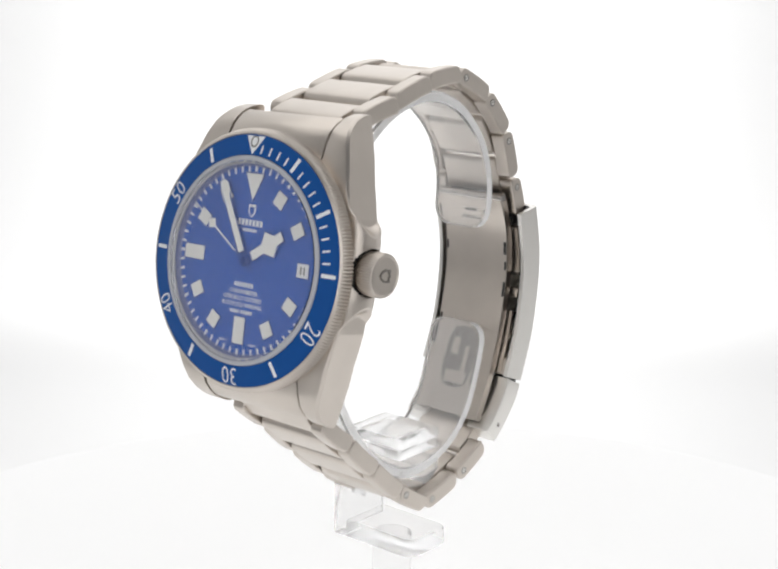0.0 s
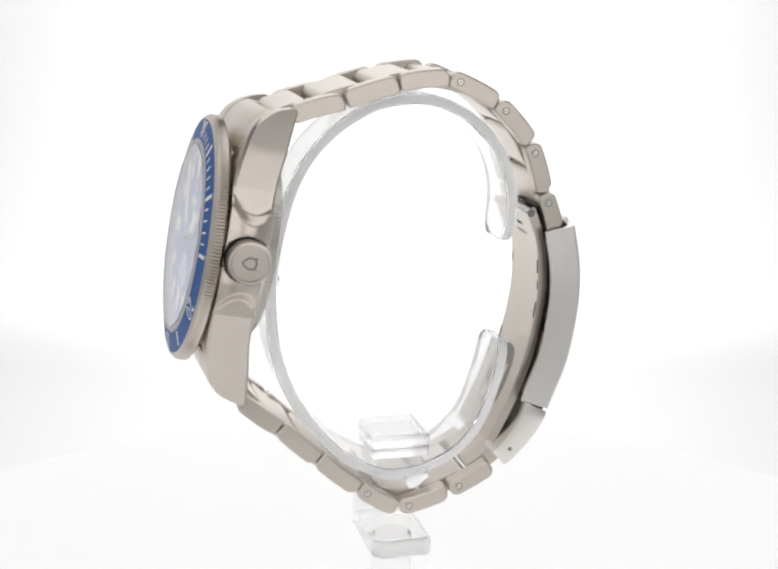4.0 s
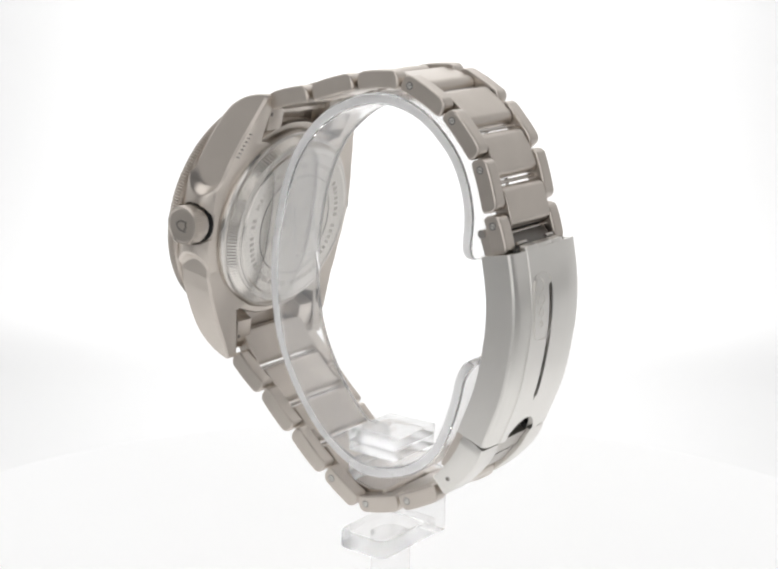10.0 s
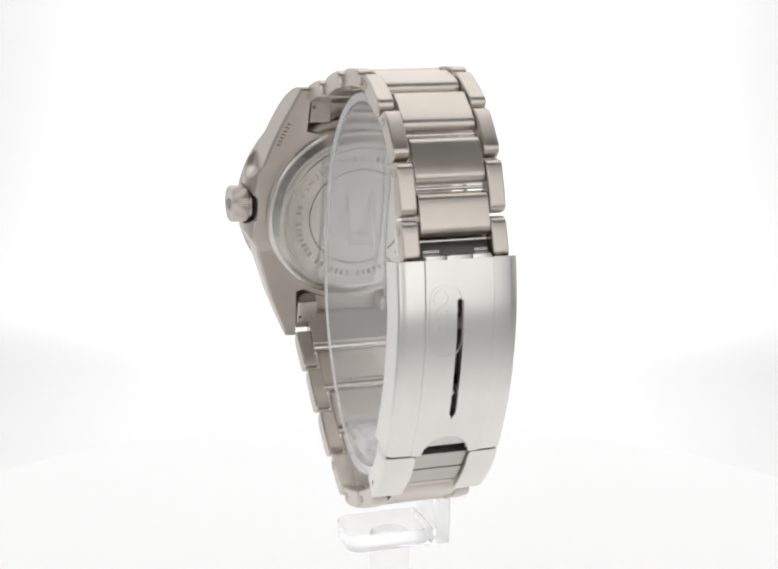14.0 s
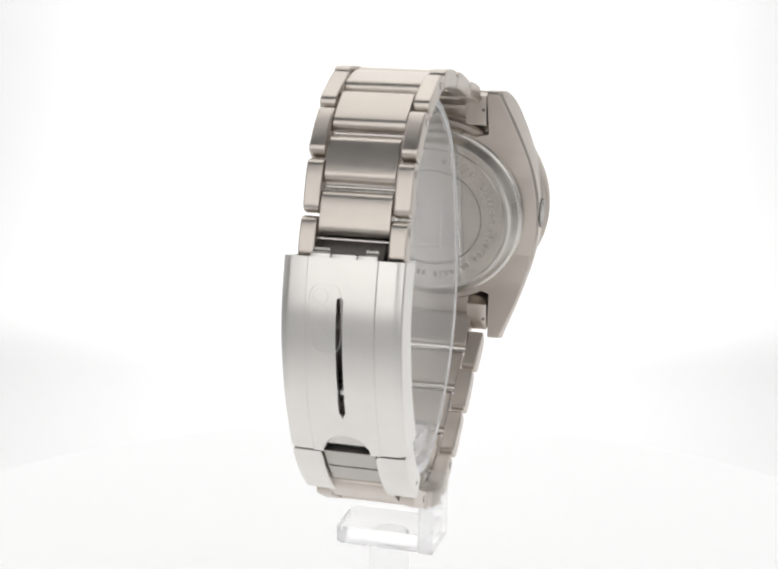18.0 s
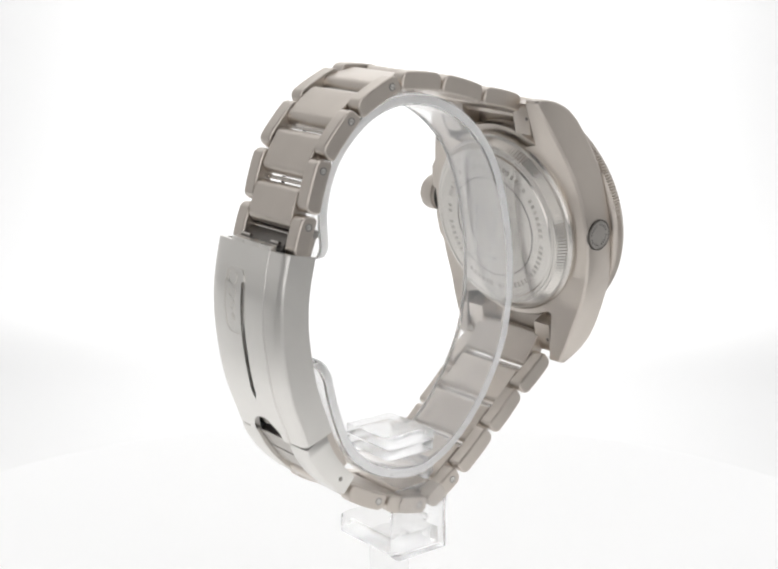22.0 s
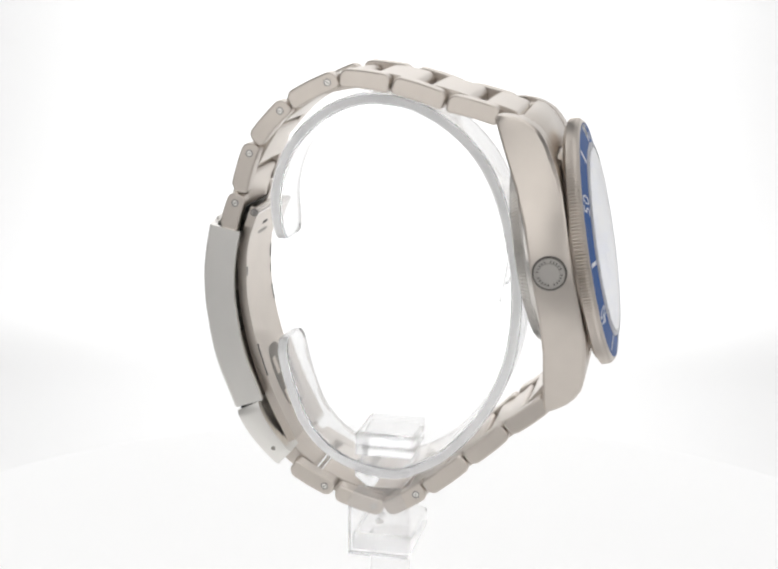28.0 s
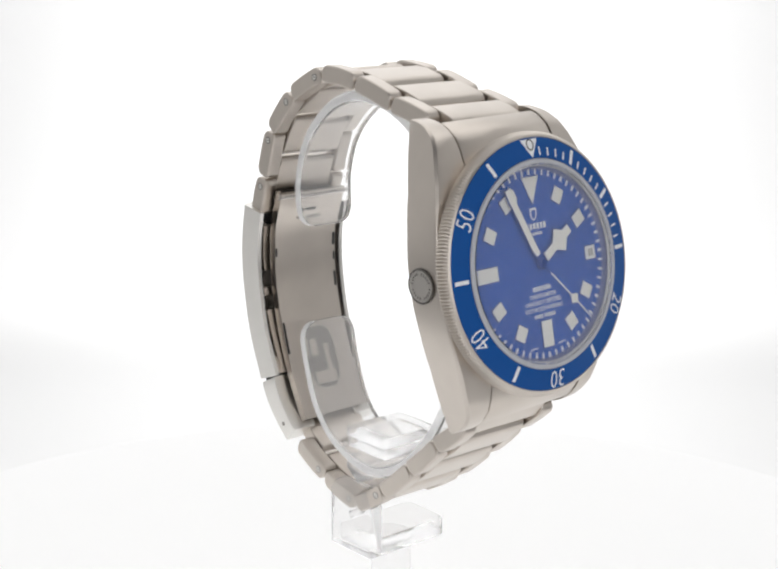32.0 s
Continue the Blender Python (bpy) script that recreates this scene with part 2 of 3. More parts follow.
DIAL_Z = -1.9


def on_ring(deg, r0, z=0.0, slope=0.0):
    """Placing for something that stands upright at that clock angle and radius."""
    a = radians(deg)
    def at(x, y, h):
        rr = r0 + y
        px, py = rr * math.sin(a) + x * math.cos(a), rr * math.cos(a) - x * math.sin(a)
        return head(px, py, z + slope * (rr - r0) + h)
    return at


def case_side(y):
    """Half width of the case at a distance y from its middle."""
    y = abs(y)
    return 20.8 - 0.0131 * y * y if y < 14 else 18.232 - 0.33 * (y - 14) - 0.0055 * (y - 14) ** 2


def case():
    bm = bmesh.new()
    lathe(bm, ((12, -3.6), (16.2, -3.6), (16.8, -4.9), (19.2, -5.2), (19.2, -9.5), (18.8, -10.05), (12, -10.05)), 96, head, closed=True)
    ys = [-25.4, -25.3, -25.0, -24.4] + [-23.6 + 0.8 * i for i in range(14)] + [-12.6 + 0.1 * i for i in range(263)] + [14.2 + 0.8 * i for i in range(13)] + [24.4, 25.0, 25.3, 25.4]
    top = ((0, -3.3), (12, -3.35), (15, -3.7), (18, -4.4), (20, -4.9), (22, -5.8), (23.5, -7.2), (24.6, -8.9), (25.2, -10.6), (25.4, -11.8))
    low = ((0, -10.2), (8, -10.2), (14, -10.8), (20, -12.0), (25.0, -12.9), (25.4, -12.5))
    for s in (1, -1):
        rings = []
        for y in ys:
            full = case_side(y)
            xi = 10.9 if abs(y) > 16 else 8.0
            zt, zb = lerp_table(top, abs(y)), lerp_table(low, abs(y))
            h = zt - zb
            c = min(0.25 + 0.3 * smooth(9, 16, abs(y)), 0.45 * h)

            def face(v):
                """Half width at a share v of the flank's height: the facets end round beside the crown."""
                if s < 0:
                    return full - 0.4 * (1 - v) ** 1.5 - 0.75 * v ** 1.7 * smooth(25, 4, abs(y))
                if (y - 0.95) ** 2 + (zb + 0.4 + (h - c - 0.4) * v + 6.9) ** 2 < 3.8 ** 2:
                    return 19.6
                begin = 7.2 + 2.6 * max(0, (v - 0.4) / 0.6) ** 2.2 + 1.3 * max(0, (0.4 - v) / 0.4) ** 2
                k = min(1, max(0, (begin - abs(y - 0.95)) / 1.9))
                flat = lerp_table(((5, 19.3), (9, 18.75), (12, 17.9), (18, 15.9), (25.4, 12.9)), abs(y))
                guard = 21.3 - 1.0 * abs(2 * v - 1.05) ** 2.2 - 0.10 * max(0, abs(y - 0.95) - 4.3)
                return flat + (guard - flat) * smooth(0, 1, k)
            z1, z0 = zt - c, zb + 0.45 * min(1, h)
            pts = [(xi, zb), (xi, zt), (face(1) - c * 0.6 - 0.06, zt), (face(1) - c * 0.6, zt - 0.02), (face(1) - 0.05, zt - c * 0.94)]
            pts += [(face(v), z0 + (z1 - z0) * v) for v in [1 - i / 18 for i in range(19)]]
            pts += [(face(0) - 0.4, zb + 0.05), (face(0) - 0.9, zb)]
            rings.append([head(s * x, y, z) for x, z in pts])
        skin(bm, rings)
    serial = bmesh.new()
    for i in range(7):
        y = 13.8 + 0.72 * i
        x, z = case_side(y) - 2.3, lerp_table(low, y)
        rod(serial, head(x - 0.28, y, z - 0.02), head(x + 0.42, y + 0.22, z - 0.02), 0.13, 6)
    ob = part("case", bm, CASE_TI, watch, "brushed titanium case with crown guards", 22)
    part("stamped_mark", serial, DARK, ob, "row of small stamped bars")
    return ob


def valve(body):
    bm = bmesh.new()
    at = lambda x, y, z: head(-20.15 - z, -0.1 + y, -7.1 + x)
    lathe(bm, ((0.01, 0.50), (1.65, 0.50), (1.7, 0.40), (2.2, 0.40), (2.25, 0.48), (2.5, 0.48), (2.55, 0.2), (2.55, -0.5)), 48, at)
    part("helium_valve", bm, ENGRAVED, body, "round flush valve with engraved rim")
    bm = bmesh.new()
    lathe(bm, ((2.55, 0.30), (2.85, 0.42), (2.85, -0.5), (2.55, -0.5)), 48, at, closed=True)
    for k in range(24):
        a = 2 * math.pi * k / 24
        if k % 12 in (0, 6):
            continue
        c, s_ = math.cos(a), math.sin(a)
        loop = [(1.75 * c - w * s_, 1.75 * s_ + w * c) for w in (-0.1, 0.1)] + [(2.15 * c - w * s_, 2.15 * s_ + w * c) for w in (0.1, -0.1)]
        slab(bm, loop, 0.3, 0.43, at, 0.02)
    part("rim", bm, DARK, body, "dark groove round the valve")


def crown(body):
    at = lambda x, y, z: head(18.5 + z, 0.95 + y, -6.9 + x)
    bm = bmesh.new()
    # tube and backing disc in black: the pocket's shade is in their colour
    lathe(bm, ((0.01, 0), (2.2, 0), (2.2, 2.2), (0.01, 2.2)), 40, at)
    lathe(bm, ((0.01, 1.3), (3.55, 1.3), (3.55, 1.0), (0.01, 1.0)), 40, at)
    part("crown_tube", bm, BLACKED, body, "crown tube and disc, blackened for the shade in their recess")
    bm = bmesh.new()
    lathe(bm, ((0.01, 1.8), (3.1, 1.8), (3.1, 2.3), (3.5, 2.5, 1), (3.55, 5.15, 1), (3.35, 5.55), (3.05, 5.62), (2.9, 5.5), (0.01, 5.5)), 208, at,
          ripple=lambda k: 0.0 if k % 4 < 2 else -0.10)
    c = part("crown", bm, CASE_TI, watch, "screw-down winding crown with knurled rim")
    bm = bmesh.new()
    shield = [(-1.0, 1.2), (-0.5, 1.0), (0, 1.3), (0.5, 1.0), (1.0, 1.2), (1.05, -0.2), (0.6, -1.0), (0, -1.4), (-0.6, -1.0), (-1.05, -0.2)]
    outer, inner = shield, inset(shield, 0.32)
    vs = [[bm.verts.new(at(-y, x, 5.62)) for x, y in l] for l in (outer, inner)]
    for i in range(len(shield)):
        j = (i + 1) % len(shield)
        bm.faces.new((vs[0][i], vs[0][j], vs[1][j], vs[1][i]))
    ret = bmesh.ops.extrude_face_region(bm, geom=bm.faces[:])
    bmesh.ops.translate(bm, vec=CX * -0.15, verts=[g for g in ret["geom"] if isinstance(g, bmesh.types.BMVert)])
    part("emblem", bm, DARKENED, c, "raised shield outline")


def bezel():
    bm = bmesh.new()
    teeth = 240
    lathe(bm, ((16.5, 0.22), (16.75, 0.30), (16.8, 0.05), (20.25, -0.62), (20.3, -0.42), (20.75, -0.62), (21.15, -1.15, 1), (21.3, -1.5, 1), (21.3, -2.6, 1), (20.75, -2.85), (20.3, -3.22), (16.5, -3.22)),
          teeth * 4, head, closed=True, ripple=lambda k: (0.0, -0.10, -0.36, -0.10)[k % 4])
    b = part("bezel", bm, CASE_TI, watch, "rotating bezel with coin-edge grip", 40)
    bm = bmesh.new()
    lathe(bm, ((16.85, 0.24), (20.2, -0.42), (20.2, -0.6), (16.85, 0.04)), 128, head, closed=True)
    part("bezel_insert", bm, CERAMIC, b, "matt blue ceramic insert")
    slope = -0.66 / 3.35
    z_at = lambda r: 0.24 + slope * (r - 16.85) + 0.015
    bar = lambda w, h: [(-w / 2, -h / 2), (w / 2, -h / 2), (w / 2, h / 2), (-w / 2, h / 2)]
    for minute in range(60):
        deg = minute * 6
        if minute in (20, 30, 40, 50):
            bm = bmesh.new()
            lettering(str(minute), 4.2, on_ring(deg, 18.45, z_at(18.45), slope), bm, 0.84, 0.05, 0.05)
            part("numeral", bm, PRINT, b, "white printed minute numeral")
        elif minute == 0:
            bm = bmesh.new()
            tri = [(-1.95, 1.25), (0, -1.75), (1.95, 1.25)]
            slab(bm, tri, 0, 0.05, on_ring(0, 18.7, z_at(18.7), slope), 0.02)
            part("triangle", bm, PRINT, b, "white triangle at zero")
            bm = bmesh.new()
            lathe(bm, ((0.62, 0.05), (0.62, 0.09), (0.82, 0.09), (0.82, 0.05)), 32, lambda x, y, z: on_ring(0, 18.7, z_at(18.7), slope)(x, y * 1.15 + 0.35, z), closed=True)
            part("pearl_ring", bm, DARK, b, "thin dark ring in the triangle")
        elif minute % 5 == 0 or minute < 15:
            long = minute % 5 == 0
            bm = bmesh.new()
            r = 18.5 if long else 18.0
            slab(bm, bar(0.62 if long else 0.30, 2.5 if long else 1.35), 0, 0.05, on_ring(deg, r, z_at(r), slope), 0.02)
            part("minute_bar", bm, PRINT, b)
    return b


def crystal():
    bm = bmesh.new()
    lathe(bm, ((0.01, 0.56), (15.7, 0.56), (15.85, 0.54), (15.95, 0.45), (16.0, -0.9), (0.01, -0.9)), 96, head)
    bmesh.ops.remove_doubles(bm, verts=bm.verts[:], dist=0.05)
    c = part("crystal", bm, SAPPHIRE, watch, "flat sapphire crystal", 3)
    c.visible_shadow = False
    bm = bmesh.new()
    lathe(bm, ((15.55, -1.0), (15.55, -0.92), (16.04, -0.9), (16.0, 0.50), (16.12, 0.58), (16.6, 0.50), (16.78, 0.25), (16.6, -1.0)), 96, head, closed=True)
    part("crystal_gasket", bm, GASKET, watch, "pale ring round the crystal")


def dial():
    bm = bmesh.new()
    lathe(bm, ((0.01, DIAL_Z), (15.2, DIAL_Z), (15.2, DIAL_Z - 0.3), (0.01, DIAL_Z - 0.3)), 96, head)
    bmesh.ops.remove_doubles(bm, verts=bm.verts[:], dist=0.05)
    d = part("dial", bm, DIAL_BLUE, watch, "matt blue dial")
    bm = bmesh.new()
    lathe(bm, ((16.3, -0.95), (15.1, DIAL_Z - 0.02), (15.1, DIAL_Z - 0.3), (16.3, DIAL_Z - 0.3)), 96, head, closed=True)
    part("inner_ring", bm, RING_BLUE, watch, "pale blue sloping ring round the dial")
    for k in range(60):
        bm = bmesh.new()
        w, h = (0.5, 0.9) if k % 5 == 0 else (0.40, 1.05)
        slab(bm, [(-w / 2, -h / 2), (w / 2, -h / 2), (w / 2, h / 2), (-w / 2, h / 2)], 0, 0.05, on_ring(6 * k, 14.75, DIAL_Z), 0.02)
        part("minute_tick", bm, PRINT, d)
    shapes = {12: [(-1.95, 2.1), (0, -2.2), (1.95, 2.1)], 9: [(-1.15, -2.2), (1.15, -2.2), (1.15, 2.2), (-1.15, 2.2)], 6: [(-1.2, -2.15), (1.2, -2.15), (1.2, 2.15), (-1.2, 2.15)]}
    for h in range(1, 13):
        at, loop = on_ring(30 * h, 11.9, DIAL_Z), shapes.get(h, [(-1.1, -1.2), (1.1, -1.2), (1.1, 1.2), (-1.1, 1.2)])
        if h == 9:
            at = on_ring(270, 11.8, DIAL_Z)
        if h in (6,):
            at = on_ring(180, 11.3, DIAL_Z)
        if h == 3:
            at = on_ring(90, 12.3, DIAL_Z)
        bm = bmesh.new()
        slab(bm, inset(loop, -0.14), 0, 0.14, at, 0.03)
        m = part("hour_marker", bm, HAND_BLUE, d)
        bm = bmesh.new()
        slab(bm, loop, 0.1, 0.22, at, 0.05)
        part("lume_block", bm, LUME if h != 3 else PRINT, m, "cream lume block" if h != 3 else "white date window")
        if h == 3:
            bm = bmesh.new()
            for dx in (-0.35, 0.35):
                slab(bm, [(dx - 0.13, -0.6), (dx + 0.13, -0.6), (dx + 0.13, 0.6), (dx - 0.13, 0.6)], 0.2, 0.25, lambda x, y, z: at(-y, x, z), 0.02)
            part("date_mark", bm, DARK, m, "dark date figures")
    flat = lambda x, y, z: head(x, y, DIAL_Z + z)

    def bars(y, h, words, name):
        """Rows of plain bars in place of small print."""
        total = sum(words) + 0.32 * (len(words) - 1)
        x = -total / 2
        for w in words:
            bm = bmesh.new()
            n = max(1, round(w / (h * 0.85)))
            for i in range(n):
                a, b = x + w * i / n, x + w * (i + 0.72) / n
                slab(bm, [(a, y - h / 2), (b, y - h / 2), (b, y + h / 2), (a, y + h / 2)], 0.01, 0.05, flat, 0.02)
            part(name, bm, PRINT, d, "small white printed bars")
            x += w + 0.32
    bars(6.1, 1.0, (5.6,), "maker_mark")
    bars(4.9, 0.5, (3.2,), "small_print")
    bars(-3.9, 0.75, (4.3,), "small_print")
    for y, words in ((-5.1, "CHRONOMETER"), (-6.15, "OFFICIALLY CERTIFIED"), (-7.2, "ROTOR SELF-WINDING")):
        bm = bmesh.new()
        lettering(words, 0.98, lambda x, v, z: flat(x, y + v, z + 0.01), bm, 0.86, 0.03, -0.012)
        part("printed_line", bm, PRINT, d, "line of small white printed capitals")
    bars(-8.3, 0.6, (2.1, 2.6), "small_print")
    for sx in (-1, 1):
        bm = bmesh.new()
        for i in range(4):
            slab(bm, [(sx * 3.3 + 0.45 * i - 0.9, -13.5 + abs(0.1 * i)), (sx * 3.3 + 0.45 * i - 0.62, -13.5), (sx * 3.3 + 0.45 * i - 0.62, -13.1), (sx * 3.3 + 0.45 * i - 0.9, -13.1)], 0.01, 0.05, flat, 0.02)
        part("small_print", bm, PRINT, d, "small white printed bars")
    bm = bmesh.new()
    shield = [(-0.75, 0.95), (0.75, 0.95), (0.8, -0.2), (0.45, -0.85), (0, -1.1), (-0.45, -0.85), (-0.8, -0.2)]
    slab(bm, shield, 0.01, 0.05, lambda x, y, z: flat(x, y + 8.1, z), 0.02)
    em = part("emblem", bm, PRINT, d, "small white shield")
    bm = bmesh.new()
    slab(bm, inset(shield, 0.3), 0.04, 0.07, lambda x, y, z: flat(x, y + 8.0, z), 0.02)
    part("emblem_core", bm, DIAL_BLUE, em)


def hand_of(name, label, lume_loop, rim, z, sec=None):
    """A hand on its own axis, pointing to twelve; returns it for keying."""
    own = lambda x, y, h: Vector((x, y, z + h))
    bm = bmesh.new()
    slab(bm, inset(lume_loop, -rim), 0, 0.12, own, 0.03)
    lathe(bm, ((0.01, 0.16), (0.85, 0.16), (0.95, 0.0), (0.01, 0.0)), 24, own)
    h = part(name, bm, HAND_BLUE, watch, label)
    bm = bmesh.new()
    slab(bm, lume_loop, 0.08, 0.17, own, 0.03)
    part("lume_strip", bm, LUME, h, "white lume filling")
    return h


def watch_pointers():
    hour = hand_of("hour_hand", "snowflake hour hand with white lume", [(-0.75, 1.6), (0.75, 1.6), (0.75, 4.3), (2.25, 5.9), (0.8, 7.4), (0.8, 8.9), (-0.8, 8.9), (-0.8, 7.4), (-2.25, 5.9), (-0.75, 4.3)], 0.16, -1.55)
    minute = hand_of("minute_hand", "white minute hand with broad tip", [(-0.62, 1.6), (0.62, 1.6), (0.62, 11.2), (1.1, 11.6), (1.1, 13.2), (0.6, 13.9), (-0.6, 13.9), (-0.75, 11.4), (-0.62, 11.2)], 0.16, -1.32)
    own = lambda x, y, h: Vector((x, y, -1.1 + h))
    bm = bmesh.new()
    lathe(bm, ((0.01, 0.2), (0.7, 0.2), (0.8, 0.0), (0.01, 0.0)), 24, own)
    slab(bm, [(-0.16, -2.6), (0.16, -2.6), (0.12, 2.4), (-0.12, 2.4)], 0, 0.08, own, 0.02)
    second = part("second_hand", bm, HAND_BLUE, watch, "thin seconds hand with square lume")
    bm = bmesh.new()
    slab(bm, [(-0.13, 2.4), (0.13, 2.4), (0.11, 14.5), (-0.11, 14.5)], 0.02, 0.09, own, 0.02)
    slab(bm, [(0, 8.2), (1.05, 9.3), (0, 10.4), (-1.05, 9.3)], 0.03, 0.12, own, 0.02)
    part("lume_strip", bm, LUME, second, "white pointer with square tip")
    return hour, minute, second


def case_back():
    bm = bmesh.new()
    lathe(bm, ((12, -10.0), (17.4, -10.0), (17.65, -10.45), (17.55, -10.95), (17.25, -11.35), (16.95, -11.5), (16.8, -11.55, 1), (15.75, -12.9, 1), (15.5, -13.05), (15.0, -13.1), (14.8, -13.0), (14.3, -13.0), (14.1, -13.3), (12, -13.3), (0.01, -13.3)), 640, head,
          ripple=lambda k: 0.0 if k % 4 < 2 else -0.26)
    bmesh.ops.remove_doubles(bm, verts=bm.verts[:], dist=0.02)
    b = part("case_back", bm, BACK_TI, watch, "fluted screw-down case back with engraved lettering", 12)
    down = lambda deg, r: (lambda x, y, h: head(-((r + y) * math.sin(radians(deg)) + x * math.cos(radians(deg))), (r + y) * math.cos(radians(deg)) - x * math.sin(radians(deg)), -13.31 - h))
    bm = bmesh.new()
    lathe(bm, ((9.7, -13.29), (9.7, -13.34), (9.86, -13.34), (9.86, -13.29)), 96, head, closed=True)
    part("engraved_circle", bm, DARK, b)
    for i, ch in enumerate("MANUFACTURE"):
        bm = bmesh.new()
        lettering(ch, 1.75, down(-68 + 6.6 * i, 12.0), bm, 0.9, 0.03)
        part("engraved_letter", bm, ENGRAVED, b)
    deg = 14.0
    while deg < 284:
        bm = bmesh.new()
        slab(bm, [(-0.33, -0.52), (0.33, -0.52), (0.33, 0.52), (-0.33, 0.52)], 0, 0.03, down(deg, 12.0), 0.08)
        part("engraved_mark", bm, ENGRAVED, b)
        deg += 5.4 if int(deg / 5.4) % 8 else 11
    return b


def end_link(sign):
    """Fitted block between the lugs."""
    bm = bmesh.new()
    roof = [(17.5, -4.32), (18.0, -4.44), (20.0, -4.94), (22.0, -5.84), (23.5, -7.24), (24.3, -8.6)]
    prism(bm, roof + [(23.6, -9.6), (20.5, -8.2), (17.5, -8.0)], -10.58, 10.58, 0.24, lambda x, u, v: head(x, sign * u, v))
    for s in (-1, 1):
        xs = sorted((s * 10.58, s * 6.6))
        prism(bm, [(u - 0.15, v - 0.5) for u, v in roof] + [(24.2, -11.6), (22.0, -12.1), (18.6, -11.9), (17.5, -9)], xs[0], xs[1], 0.25, lambda x, u, v: head(x, sign * u, v))
    prism(bm, [(21.6, -9.9), (22.4, -10.3), (22.0, -11.2), (21.2, -10.8)], -6.8, 6.8, 0.15, lambda x, u, v: head(x, sign * u, v))
    part("end_link", bm, TITANIUM, watch, "solid end link fitted between the lugs")
    for s in (-1, 1):
        bm = bmesh.new()
        rod(bm, head(s * 10.0, sign * 21.6, -11.5), head(s * 10.0, sign * 21.6, -12.1), 0.32, 16)
        rod(bm, head(s * 10.7, sign * 23.0, -11.2), head(s * 11.6, sign * 23.0, -11.2), 0.35, 16)
        part("spring_bar", bm, DARK, watch, "dark spring bar end")


# ---- the bracelet: nodes in the upright plane, from the case to the clasp ----
UPPER = [(20.3, 19.4), (11.1, 21.6), (1.7, 24.3), (-7.4, 25.1), (-16.2, 20.6), (-22.5, 13.5), (-25.3, 4.6), (-27.6, -2.6)]
LOWER = [(29.7, -28.8), (22.7, -34.5), (15.8, -40.9), (8.4, -47.2), (1.0, -51.9), (-8.4, -49.4), (-16.6, -45.2)]
UPPER_WIDE = [21.6, 20.8, 20.0, 19.2, 18.5, 18.1, 18.0, 18.0]
LOWER_WIDE = [21.6, 20.8, 20.0, 19.2, 18.4, 18.0, 18.0]
UPPER_SIDE = [0.2, 0.5, 0.9, 1.2, 1.4, 1.5, 1.5, 1.2]
LOWER_SIDE = [0.1, 0.1, 0.2, 0.3, 0.4, 0.3, 0.2]


def link_frame(a, b):
    """Placing along a link: s along it, n outwards."""
    a, b = Vector(a), Vector(b)
    mid, u = (a + b) / 2, (b - a).normalized()
    n = Vector((-u.y, u.x))
    if n.dot(mid - Vector((2, -12))) < 0:
        n = -n
    return mid, u, n, (b - a).length


def link(name, a, b, x0, x1, thick, gap, bulge, bev, screw=0, lift=0.0):
    mid, u, n, length = link_frame(a, b)
    mid = mid + n * lift
    w = length - gap
    loop = []
    for s, h in round_rect(w, thick, (0.9, 0.9, 1.35, 1.35), 6):
        h += bulge * (1 - (2 * s / w) ** 2)
        loop.append((s, h))
    dense = []
    for i, p in enumerate(loop):
        q = loop[(i + 1) % len(loop)]
        dense.append(p)
        if abs(q[0] - p[0]) > w * 0.35:
            for k in (0.25, 0.5, 0.75):
                s = p[0] + (q[0] - p[0]) * k
                dense.append((s, math.copysign(thick / 2, p[1]) + bulge * (1 - (2 * s / w) ** 2)))
    at = lambda x, s, h: (x, mid.x + u.x * s + n.x * h, mid.y + u.y * s + n.y * h)
    bm = bmesh.new()
    prism(bm, dense, x0, x1, bev, at)
    ob = part(name, bm, TITANIUM, watch, smooth=19)
    if screw:
        outer = x0 if abs(x0) > abs(x1) else x1
        d = 1 if outer > 0 else -1
        bm = bmesh.new()
        c = (-w / 2 + 1.75)
        lathe(bm, ((0.50, 0.06), (0.64, 0.06), (0.64, -0.3), (0.50, -0.3)), 20, lambda x, y, z: at(outer + d * z, c + x, y + bulge * 0.3), closed=True)
        part("pin_rim", bm, DARK, ob)
        bm = bmesh.new()
        lathe(bm, ((0.01, 0.05), (0.49, 0.05), (0.49, -0.3)), 20, lambda x, y, z: at(outer + d * z, c + x, y + bulge * 0.3))
        head_ = part("pin_head", bm, STEEL, ob)
        bm = bmesh.new()
        prism(bm, [(-0.36, -0.06), (0.36, -0.06), (0.36, 0.06), (-0.36, 0.06)], outer + d * 0.03, outer + d * 0.065, 0.005, lambda x, u_, v_: at(x, c + u_ * 0.6 + v_ * 0.8, u_ * 0.8 - v_ * 0.6 + bulge * 0.3))
        part("slot", bm, DARK, head_)
    return ob


